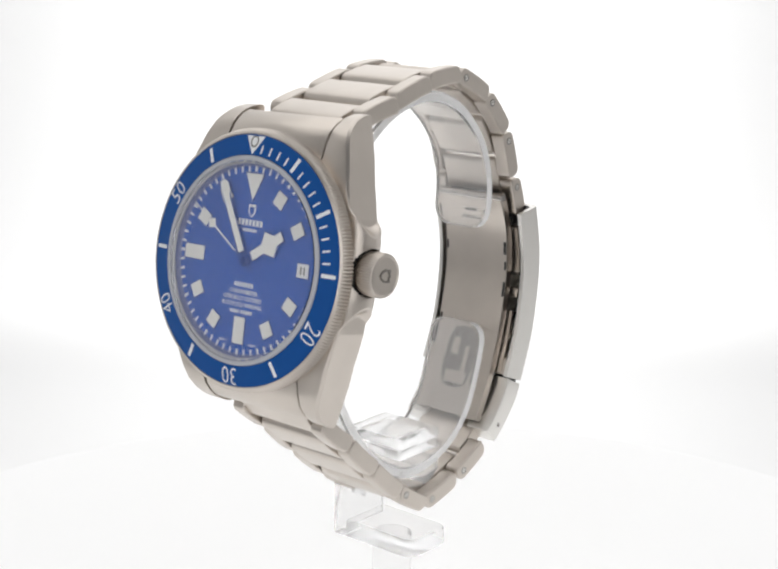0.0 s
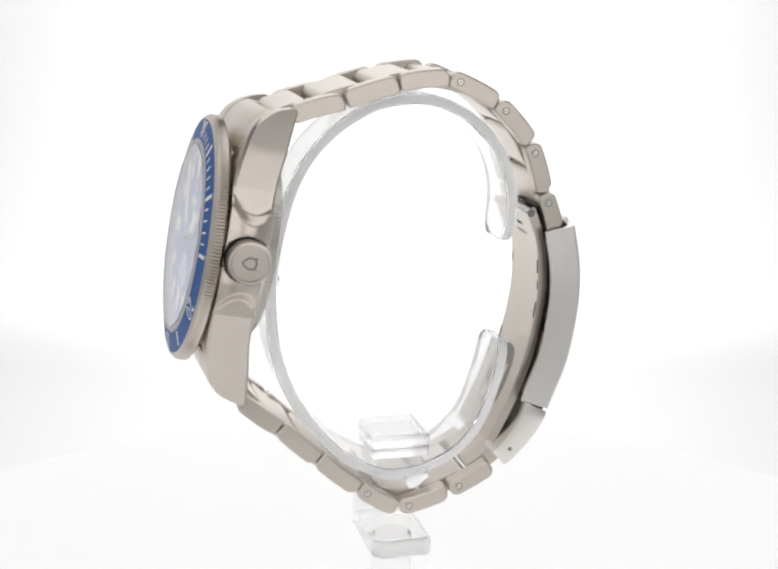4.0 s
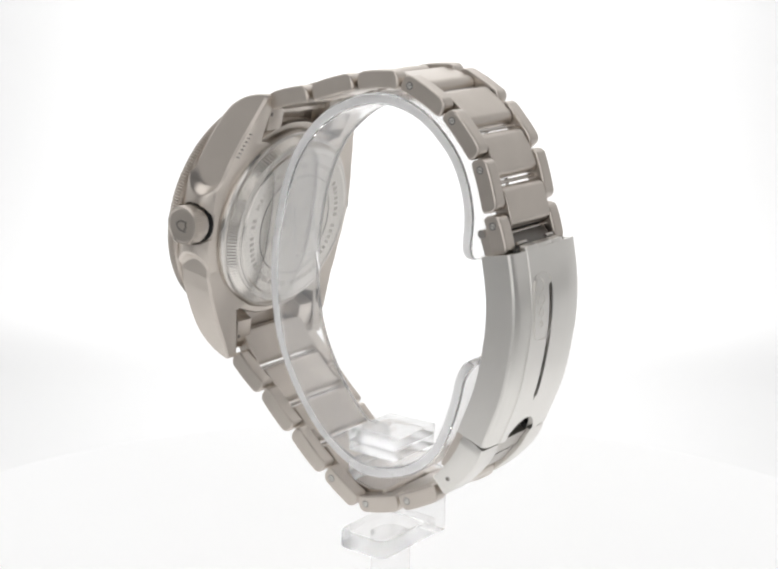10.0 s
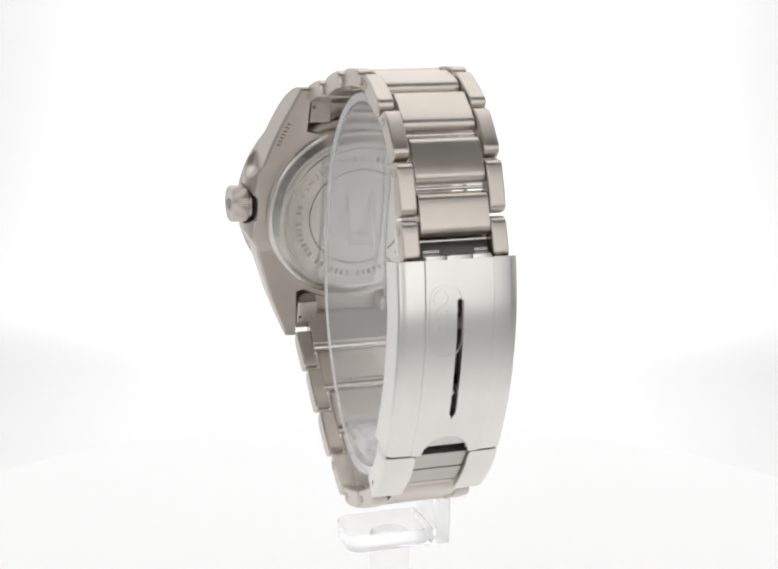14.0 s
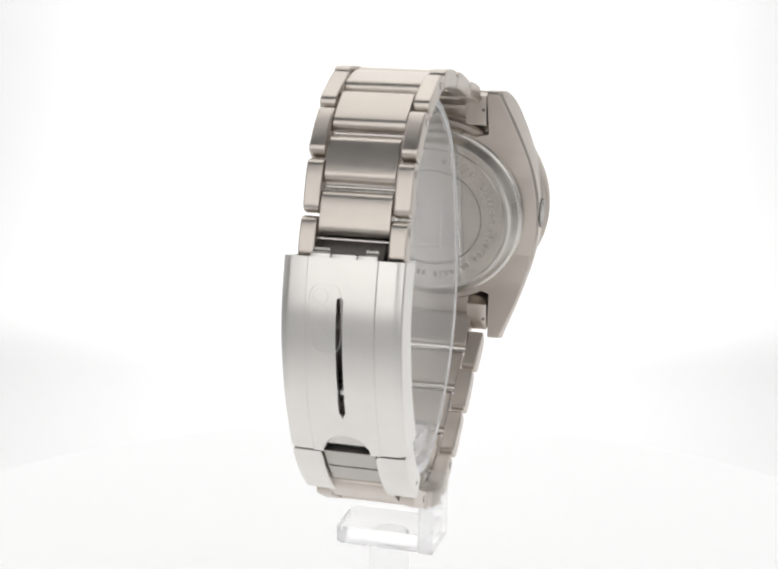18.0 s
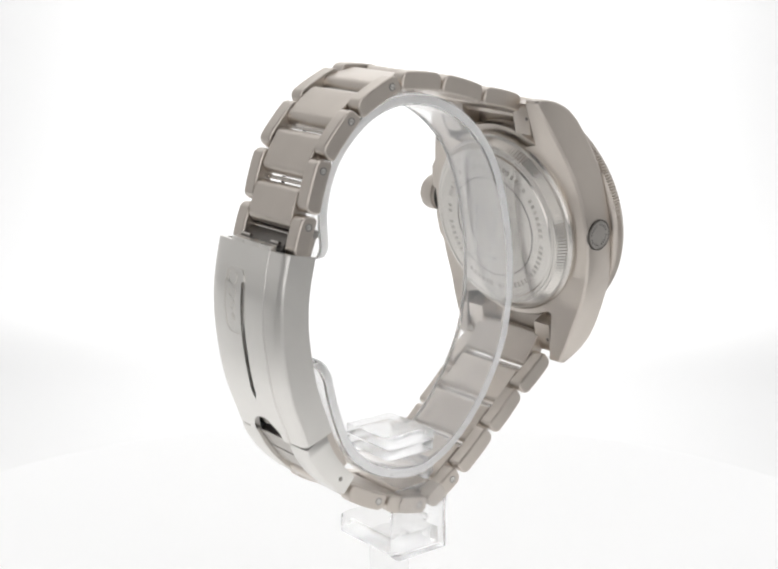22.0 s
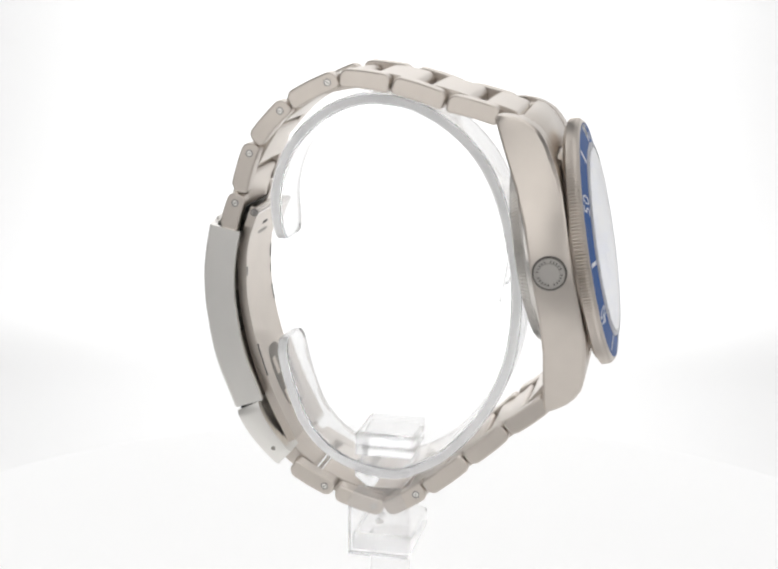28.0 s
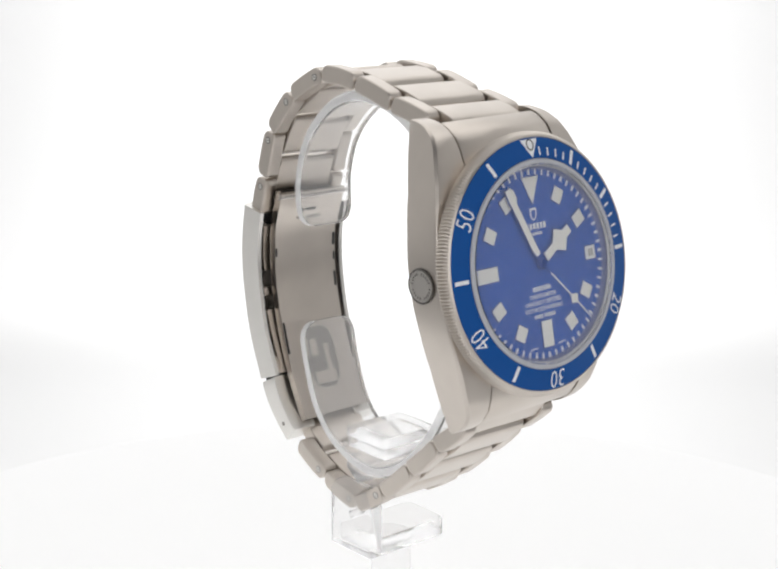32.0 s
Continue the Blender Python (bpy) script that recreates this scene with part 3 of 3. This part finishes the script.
def bracelet(nodes, wide, side, screws, first, last):
    for i in range(len(nodes) - 1):
        w, c = (wide[i] + wide[i + 1]) / 2, (side[i] + side[i + 1]) / 2
        arm = 2.85
        for s in (-1, 1):
            xs = sorted((c + s * w / 2, c + s * (w / 2 - arm)))
            link("outer_link", nodes[i], nodes[i + 1], xs[0], xs[1], 3.15, 0.45, 0.22, 0.32, lift=0.08, screw=1 if i in screws else 0)
        a, b = Vector(nodes[i]), Vector(nodes[i + 1])
        m = (a + b) / 2
        bm = bmesh.new()
        rod(bm, (c - w / 2 + 1, m.x, m.y), (c + w / 2 - 1, m.x, m.y), 0.34, 10)
        part("link_pin", bm, POLISH, watch)
    mids = [first] + [tuple((Vector(a) + Vector(b)) / 2) for a, b in zip(nodes, nodes[1:])] + ([last] if last else [])
    for i in range(len(mids) - 1):
        j = min(i, len(nodes) - 1)
        w, c = wide[j], side[j]
        link("centre_link", mids[i], mids[i + 1], c - w / 2 + 3.03, c + w / 2 - 3.03, 2.9, 1.25, 0.22, 0.18, lift=0.25)


# ---- the clasp ----
ARC_OUT = [(-31.2, -1.0), (-32.15, -6.0), (-32.6, -10.8), (-32.3, -17.0), (-30.6, -26.0), (-27.2, -35.0)]


def along(path, k):
    """A smooth curve through the path at 0..1, with its outward normal."""
    n = len(path) - 1
    f = min(max(k, 0), 1) * n
    i = min(int(f), n - 1)
    p = [Vector(path[min(max(i + d, 0), n)]) for d in (-1, 0, 1, 2)]
    if i == 0:
        p[0] = 2 * p[1] - p[2]
    if i == n - 1:
        p[3] = 2 * p[2] - p[1]
    t = f - i
    q = 0.5 * (2 * p[1] + (p[2] - p[0]) * t + (2 * p[0] - 5 * p[1] + 4 * p[2] - p[3]) * t * t + (3 * p[1] - p[0] - 3 * p[2] + p[3]) * t ** 3)
    d = 0.5 * ((p[2] - p[0]) + 2 * (2 * p[0] - 5 * p[1] + 4 * p[2] - p[3]) * t + 3 * (3 * p[1] - p[0] - 3 * p[2] + p[3]) * t * t)
    d.normalize()
    nrm = Vector((d.y, -d.x))
    if nrm.dot(q - Vector((0, -12))) < 0:
        nrm = -nrm
    return q, nrm


CLASP_X = lambda k: 0.85 - 0.45 * k


def clasp_cover():
    half = [(0.55, 0.0), (1.2, 0.0), (1.8, 0.0), (2.4, 0.0), (3.0, 0.0), (3.5, 0.0), (3.85, 0.0), (4.1, 0.0), (5.75, -0.02), (5.9, -0.22), (8.6, -0.30), (9.3, -0.42), (9.95, -0.75), (10.15, -1.1), (10.2, -6.2)]
    under = [(9.4, -6.2), (9.4, -2.2), (8.5, -1.5), (6.3, -1.1)] + [(x, -1.0) for x in (4.1, 3.85, 3.5, 3.0, 2.4, 1.8, 1.2, 0.55)]
    ks = sorted(set([i / 40 for i in range(41)] + [0.2508, 0.2525, 0.2555, 0.259, 0.263, 0.268, 0.817, 0.822, 0.826, 0.8295, 0.8325, 0.8342]))
    k0, k1 = 0.25, 0.835
    bm = bmesh.new()
    width = lambda k: 0.55 * math.sqrt(max(0, min(1, 1 - max(0, (0.268 - k) / 0.018, (k - 0.817) / 0.018) ** 2)))

    def place(x, h, k):
        kk = k
        if k > 0.87:
            arch = math.sqrt(max(0.0, 1 - (x / 4.1) ** 2))
            kk = 0.87 + (k - 0.87) * (1 - 0.60 * arch)
        q, n = along(ARC_OUT, kk)
        p = q + n * h
        return (CLASP_X(k) + x, p.x, p.y)
    for s in (-1, 1):
        rows = []
        for k in ks:
            w = width(k) if k0 < k < k1 else 0.0
            ring = []
            for x, h in half + under:
                xx = w if x == 0.55 else x
                ring.append(place(s * xx, h, k))
            rows.append([bm.verts.new(p) for p in ring])
        n = len(rows[0])
        for ka, (a, b) in zip(ks, zip(rows, rows[1:])):
            for i in range(n):
                j = (i + 1) % n
                if j == 0 and not (k0 <= ka < k1):
                    continue
                bm.faces.new((a[i], a[j], b[j], b[i]))
        bm.faces.new(rows[0])
        bm.faces.new(rows[-1][::-1])
    bmesh.ops.remove_doubles(bm, verts=bm.verts[:], dist=0.002)
    c = part("clasp_cover", bm, STEEL, watch, "brushed steel folding clasp cover with a long slot", 25)

    def ring_on(cx, ck, rx, rk, w, name, square=0):
        bm = bmesh.new()
        rows = []
        for i in range(36):
            a = 2 * math.pi * i / 36
            ring = []
            for d, h in ((0, -0.1), (0.03, 0.13), (w - 0.03, 0.13), (w, -0.1)):
                ca, sa = math.cos(a), math.sin(a)
                e = (abs(ca) ** 4 + abs(sa) ** 4) ** -0.25 if square else 1
                x, y = (rx + d) * ca * e, (rk + d) * sa * e
                q, n = along(ARC_OUT, ck + y / 27)
                p = q + n * h
                ring.append((CLASP_X(ck) + cx + x, p.x, p.y))
            rows.append(ring)
        skin(bm, rows, closed=True, caps=False, wrap=True)
        part(name, bm, STEEL, c, "raised outline on the clasp")
    ring_on(-3.3, 0.242, 1.15, 1.25, 0.22, "raised_ring")
    ring_on(-3.1, 0.345, 0.85, 0.95, 0.22, "raised_ring")
    ring_on(-2.9, 0.43, 0.50, 0.65, 0.28, "raised_ring")
    ring_on(-2.8, 0.50, 0.26, 0.40, 0.24, "raised_ring")
    ring_on(-2.4, 0.375, 2.7, 5.6, 0.16, "raised_border", 1)


def sheet(name, path, x0, x1, thick, mat, label, k0=0.0, k1=1.0, n=24, flange=0.0):
    """A bent strip."""
    bm = bmesh.new()
    rings = []
    for i in range(n + 1):
        q, nr = along(path, k0 + (k1 - k0) * i / n)
        a, b = q, q - nr * thick
        f = q + nr * flange
        c = CLASP_X(i / n)
        if flange:
            pts = [(x0, f), (x0, b), (x1, b), (x1, f), (x1 - 0.7, f), (x1 - 0.7, a), (x0 + 0.7, a), (x0 + 0.7, f)]
        else:
            pts = [(x0 + 0.15, a), (x0, a - nr * 0.2), (x0, b), (x1, b), (x1, a - nr * 0.2), (x1 - 0.15, a)]
        rings.append([(c + x, p.x, p.y) for x, p in pts])
    skin(bm, rings)
    return part(name, bm, mat, watch, label)


def clasp_inside():
    blade = [(-23.4, 1.6), (-25.3, -4.0), (-25.9, -9.0), (-25.7, -16.0), (-23.8, -24.9), (-20.8, -33.3), (-16.9, -41.2)]
    sheet("clasp_blade", blade, -7.2, 7.2, 1.0, TITANIUM, "curved inner clasp blade", flange=0.6)
    # slit and window: slabs on the blade, recess shade in their colour
    for k, half, tall, name in ((0.15, 2.6, 0.5, "slit_shade"), (0.79, 3.4, 5.3, "window_shade")):
        bm = bmesh.new()
        rows = []
        for i in range(17):
            y = -math.cos(math.pi * i / 16)
            w = half * (1 - abs(y) ** 3.2) ** (1 / 3.2) + 0.02
            q, nr = along(blade, k - tall * y / 46)
            rows.append([(CLASP_X(k) + x, q.x - nr.x * h, q.y - nr.y * h) for x, h in ((-w, 0.9), (-w, 1.04), (w, 1.04), (w, 0.9))])
        skin(bm, rows)
        part(name, bm, DARKENED, watch, "darkened slab on the clasp blade for a recess's shade")
    for k, x0, x1, tall in ((0.865, -2.4, 2.4, 1.1), (0.80, -1.9, -0.9, 2.6), (0.75, 0.6, 2.2, 1.4)):
        bm = bmesh.new()
        skin(bm, [[(CLASP_X(k) + x, q.x - nr.x * h, q.y - nr.y * h) for x, h in ((x0, 1.0), (x0, 1.1), (x1, 1.1), (x1, 1.0))] for q, nr in [along(blade, k + tall * i / 4 / 46) for i in range(-4, 5)]])
        part("clasp_rib", bm, TITANIUM, watch)
    # notch shade, laid on the blade as black pieces
    for k, x0, x1, tall in ((0.10, -1.3, 1.3, 0.35), (0.33, -7.1, -6.5, 1.6), (0.42, -7.1, -6.7, 0.9), (0.52, -7.1, -6.6, 1.3), (0.70, 6.6, 7.1, 2.6), (0.36, 6.7, 7.1, 1.0), (0.885, -1.9, 1.9, 0.3)):
        bm = bmesh.new()
        skin(bm, [[(CLASP_X(k) + x, q.x - nr.x * h, q.y - nr.y * h) for x, h in ((x0, 0.3), (x0, 1.05), (x1, 1.05), (x1, 0.3))] for q, nr in [along(blade, k + tall * i / 4 / 46) for i in range(-4, 5)]])
        part("notch_shade", bm, BLACKED, watch, "black piece for a notch's shade on the clasp blade")
    inner = [(-27.6, -5.0), (-28.2, -10.0), (-27.8, -16.0), (-26.0, -24.5), (-23.2, -32.5)]
    sheet("clasp_lever", inner, -8.3, 8.3, 0.9, TITANIUM, "folded clasp lever", 0.0, 0.42)
    sheet("clasp_lever", inner, -8.3, 8.3, 0.9, TITANIUM, "folded clasp lever", 0.66, 1.0)
    # strip coloured dark for the shade between the levers
    sheet("inner_shade_strip", inner, -5.5, 5.5, 0.5, DARKENED, "strip darkened for the shade inside the clasp", 0.40, 0.70)
    for k, x0, x1, h, t, mat in ((0.42, -8.2, -6.0, 1.2, 1.5, DARK), (0.56, 6.0, 8.4, 1.0, 1.8, TITANIUM), (0.56, -8.4, -6.0, 1.0, 1.8, TITANIUM), (0.68, -8.0, 8.0, 0.9, 1.3, DARK), (0.80, -8.3, 8.3, 0.8, 1.5, TITANIUM), (0.97, -8.8, 8.8, 0.4, 3.4, TITANIUM), (0.34, -1.6, 1.6, 1.2, 2.4, TITANIUM)):
        q, n = along(inner, k)
        u = Vector((-n.y, n.x))
        bm = bmesh.new()
        prism(bm, [(s, v) for s, v in round_rect(t, 1.6, (0.3,) * 4, 2)], CLASP_X(k) + x0, CLASP_X(k) + x1, 0.15,
              lambda x, s, v: (x, q.x + u.x * s + n.x * (v + h * 0.3), q.y + u.y * s + n.y * (v + h * 0.3)))
        part("clasp_block", bm, mat, watch)
    # black block puts the shade inside the clasp into its colour
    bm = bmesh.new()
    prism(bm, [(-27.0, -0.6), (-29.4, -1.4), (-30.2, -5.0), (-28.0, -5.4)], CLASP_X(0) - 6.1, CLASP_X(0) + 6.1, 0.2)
    part("inside_shade", bm, BLACKED, watch, "black block for the shade inside the clasp")
    q, n = along(ARC_OUT, 0.752)
    bm = bmesh.new()
    rod(bm, (0.45, q.x - n.x * 2.6, q.y - n.y * 2.6), (0.45, q.x - n.x * 1.1, q.y - n.y * 1.1), 0.4, 14)
    part("slot_pin", bm, PRINT, watch, "bright pin end in the slot")
    # dark block stands for the shade in the hinge gap
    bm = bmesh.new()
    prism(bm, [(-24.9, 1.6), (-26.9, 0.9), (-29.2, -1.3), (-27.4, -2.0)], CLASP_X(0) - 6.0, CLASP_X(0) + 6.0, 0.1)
    part("hinge_gap_shade", bm, DARK, watch, "dark block for the shade above the clasp cover")
    for x0, x1 in ((-5.4, -2.8), (3.2, 5.4)):
        bm = bmesh.new()
        rod(bm, (CLASP_X(0) + x0, -28.9, -0.2), (CLASP_X(0) + x1, -28.9, -0.2), 0.32, 12)
        part("hinge_pin", bm, POLISH, watch)
    bm = bmesh.new()
    rod(bm, (-6.6, -23.2, 0.9), (8.3, -23.2, 0.9), 0.75, 14)
    part("hinge_rod", bm, POLISH, watch)


def clasp_foot():
    """Two cheeks of the safety catch with the release plate between them."""
    outer = [(-26.85, -35.65), (-25.6, -38.1), (-24.0, -40.4), (-22.4, -42.2), (-20.8, -43.8), (-19.0, -45.4)]
    for s in (-1, 1):
        bm = bmesh.new()
        rings = []
        for i in range(17):
            k = i / 16
            q, n = along(outer, k)
            deep = 5.0 - 0.9 * k
            fine = 0.25 if i in (0, 16) else 0.0
            inner = 4.7
            pts = [(inner + fine, -0.4), (inner + 0.3, -0.2 - fine), (8.5, -0.25 - fine), (9.4, -0.30 - fine), (9.8, -0.45 - fine), (9.98 - fine, -0.75), (9.95 - fine, -deep), (inner + fine, -deep)]
            rings.append([(0.35 + s * x, q.x + n.x * h, q.y + n.y * h) for x, h in pts])
        skin(bm, rings)
        ck = part("catch_cheek", bm, STEEL, watch, "brushed steel safety catch cheek")
        bm = bmesh.new()
        edge = 0.35 + s * 9.98
        rod(bm, (edge, -19.5, -41.9), (edge - s * 0.4, -19.5, -41.9), 0.42, 14)
        part("pin_head", bm, DARKENED, ck)
    for prof in ([(-24.5, -34.6), (-26.1, -35.3), (-24.0, -38.5), (-22.6, -37.6)], [(-22.5, -37.9), (-23.8, -38.8), (-21.3, -41.9), (-19.8, -40.9)]):
        bm = bmesh.new()
        prism(bm, prof, 0.35 - 4.55, 0.35 + 4.55, 0.25)
        part("release_plate", bm, ENGRAVED, watch, "grey release plate")
    bm = bmesh.new()
    prism(bm, [(-24.6, -30.5), (-26.9, -31.0), (-25.75, -34.0), (-24.0, -33.4)], 0.35 - 4.6, 0.35 + 4.6, 0.1)
    part("latch_plate", bm, BACK_TI, watch, "grey latch plate under the cover")
    # black blocks stand for the shade under the cover
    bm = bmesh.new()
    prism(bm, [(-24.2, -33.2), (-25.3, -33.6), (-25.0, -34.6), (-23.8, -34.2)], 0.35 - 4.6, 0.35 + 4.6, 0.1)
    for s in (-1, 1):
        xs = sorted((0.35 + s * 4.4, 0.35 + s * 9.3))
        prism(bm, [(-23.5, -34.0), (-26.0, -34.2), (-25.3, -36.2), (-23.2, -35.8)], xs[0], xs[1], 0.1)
    part("catch_gap_shade", bm, BLACKED, watch, "black blocks for the shade under the clasp cover")
    for x0, x1 in ((-5.6, -2.2), (-2.1, 2.2), (2.3, 5.6)):
        bm = bmesh.new()
        prism(bm, [(-29.7, -1.6), (-31.0, -1.35), (-30.85, -0.45), (-29.5, -0.4)], CLASP_X(0) + x0, CLASP_X(0) + x1, 0.15)
        part("hinge_plate", bm, STEEL, watch, "small steel hinge plate")


body = case()
valve(watch)
crown(watch)
bezel()
dial()
HOUR, MINUTE, SECOND = watch_pointers()
crystal()
case_back()
end_link(1)
end_link(-1)
bracelet(UPPER, UPPER_WIDE, UPPER_SIDE, (3, 4, 5, 6), (23.6, 18.2), None)
bracelet(LOWER, LOWER_WIDE, LOWER_SIDE, (3, 4, 5), (31.2, -24.6), (-19.6, -42.0))
clasp_cover()
clasp_inside()
clasp_foot()

# ---- the acrylic holder ----
stand = tagged(new("watch_stand"), "clear acrylic watch holder with an open ring on a round post", "display stand")
stand.matrix_basis = pose(0, 0, LIFT, 0, 0, turn(0)) @ ASIDE


def acrylic(name, bm, parent, label="", smooth_deg=35):
    ob = part(name, bm, ACRYLIC if name == "open_ring" else BASE_ACRYLIC, parent, label, smooth_deg)
    ob.visible_shadow = False
    return ob


# the open ring: a tall oval in the upright plane, fuller at the back than in front
OVAL = [(-20.3, -23.2), (-18.6, -30.8), (-15.2, -39.2), (-8.9, -45.0), (0.0, -47.4), (6.4, -46.0), (13.2, -41.3), (19.4, -33.2), (23.2, -24.0), (24.3, -13.4), (23.3, -4.0),
        (20.9, 5.3), (17.2, 12.4), (11.6, 17.9), (5.0, 21.3), (-2.0, 22.4), (-8.0, 21.2), (-13.4, 18.0), (-18.4, 12.2), (-20.9, 4.2), (-20.3, -4.6)]


def holder():
    bm = bmesh.new()
    rings, sides = [], ([], [])
    ends = [0.0, 0.0006, 0.002, 0.005, 0.009, 0.014, 0.021]
    ks = ends + [0.03 + 0.94 * i / 64 for i in range(65)] + [1 - e for e in reversed(ends)]
    for k in ks:
        p, nr = along(OVAL, k)
        end = min(1.0, min(k, 1 - k) / 0.021)
        half = 3.0 + 3.0 * math.sqrt(max(0.0, 1 - (1 - end) ** 2))
        th = 2.0
        pts = [(-half, -0.25), (-half + 0.3, 0.0), (half - 0.3, 0), (half, -0.25), (half, -th + 0.25), (half - 0.3, -th), (-half + 0.3, -th), (-half, -th + 0.25)]
        rings.append([(x + 0.2, p.x + nr.x * h, p.y + nr.y * h) for x, h in pts])
        for s, rows in zip((-1, 1), sides):
            rows.append([(0.2 + s * (half + x), p.x + nr.x * h, p.y + nr.y * h) for x, h in ((0.02, -0.25), (0.16, -0.4), (0.16, -th + 0.4), (0.02, -th + 0.25))])
    skin(bm, rings)
    ring = acrylic("open_ring", bm, stand, "clear open ring")
    for rows in sides:
        bm = bmesh.new()
        skin(bm, rows)
        edge = part("ring_edge", bm, FROSTED, ring, "whitish sawn edge of the ring")
        edge.visible_shadow = False
    bm = bmesh.new()
    prof = [(-5.3, -45.4), (5.0, -45.4), (5.0, -47.3), (3.4, -48.8), (1.6, -49.4), (0, -49.6), (-1.6, -49.4), (-3.4, -48.8), (-5.3, -47.3)]
    prism(bm, prof, -6.6, 6.6, 0.4)
    acrylic("block", bm, stand, "clear block under the ring")
    for z0, z1, inset_x in ((-41.2, -39.3, 0.0), (-43.3, -41.5, 0.3)):
        bm = bmesh.new()
        prism(bm, [(-5.3, z0), (5.0, z0), (5.0, z1), (-5.3, z1)], -6.6 + inset_x, 6.6 - inset_x, 0.35)
        acrylic("clip_plate", bm, stand, "clear plate clamping the ring")
    bm = bmesh.new()
    loop = [(-5.7, -61.2), (5.4, -61.2), (5.4, -51.0), (4.2, -48.6), (-4.4, -48.6), (-5.7, -50.6)]
    prism(bm, loop, 6.9, 9.9, 0.35)
    acrylic("upright", bm, stand, "clear upright")
    bm = bmesh.new()
    plate = [(x - 1.2, y) for x, y in round_rect(16.0, 11.0, (2.2, 0.3, 0.3, 2.2), 5)]
    slab(bm, plate, -61.1, -57.9, lambda x, y, z: (x, y, z), 0.4)
    acrylic("plate", bm, stand, "clear plate on the post")
    bm = bmesh.new()
    rod(bm, (0, 0, -61.3), (0, 0, -LIFT / MM + 0.05), 3.75, 40, 0.3)
    acrylic("post", bm, stand, "clear round post")
    # three thin rods near the ring's inner face, one level and two upright
    for a, b in (((-1.7, -10.0), (4.2, -10.0)), ((3.4, 0.2), (3.4, -13.6)), ((-1.7, 0.0), (-1.7, -9.6))):
        bm = bmesh.new()
        ends_ = [(x, along(OVAL, 0.395 + 0.0090 * (z + 10.0) * 0.62)) for x, z in (a, b)]
        rod(bm, *[(x, q.x - nr.x * 1.75, z) for (x, (q, nr)), z in zip(ends_, (a[1], b[1]))], 0.26, 8)
        part("thin_rod", bm, ACRYLIC, ring, "thin clear rod along the ring").visible_shadow = False
    bm = bmesh.new()
    rod(bm, (6.7, 0.2, -54.0), (9.95, 0.2, -54.0), 0.7, 16)
    acrylic("screw", bm, stand)


holder()


def motions():
    """The turntable carries watch and holder round; the watch runs."""
    ts = [float(t) for t in range(33)]
    for thing, base in ((watch, pose(0, 0, LIFT) @ ASIDE), (stand, pose(0, 0, LIFT) @ ASIDE), (turntable, pose(0, 0, 0))):
        walk(thing, [(t, pose(0, 0, 0, 0, 0, turn(t)) @ base) for t in ts])
    for thing, start, rate in ((HOUR, 57.4, 1 / 120), (MINUTE, 331.6, 0.1), (SECOND, 303.9, 6.0)):
        walk(thing, [(t, HEAD @ pose(0, 0, 0, 0, 0, -(start + rate * t))) for t in ts])


motions()
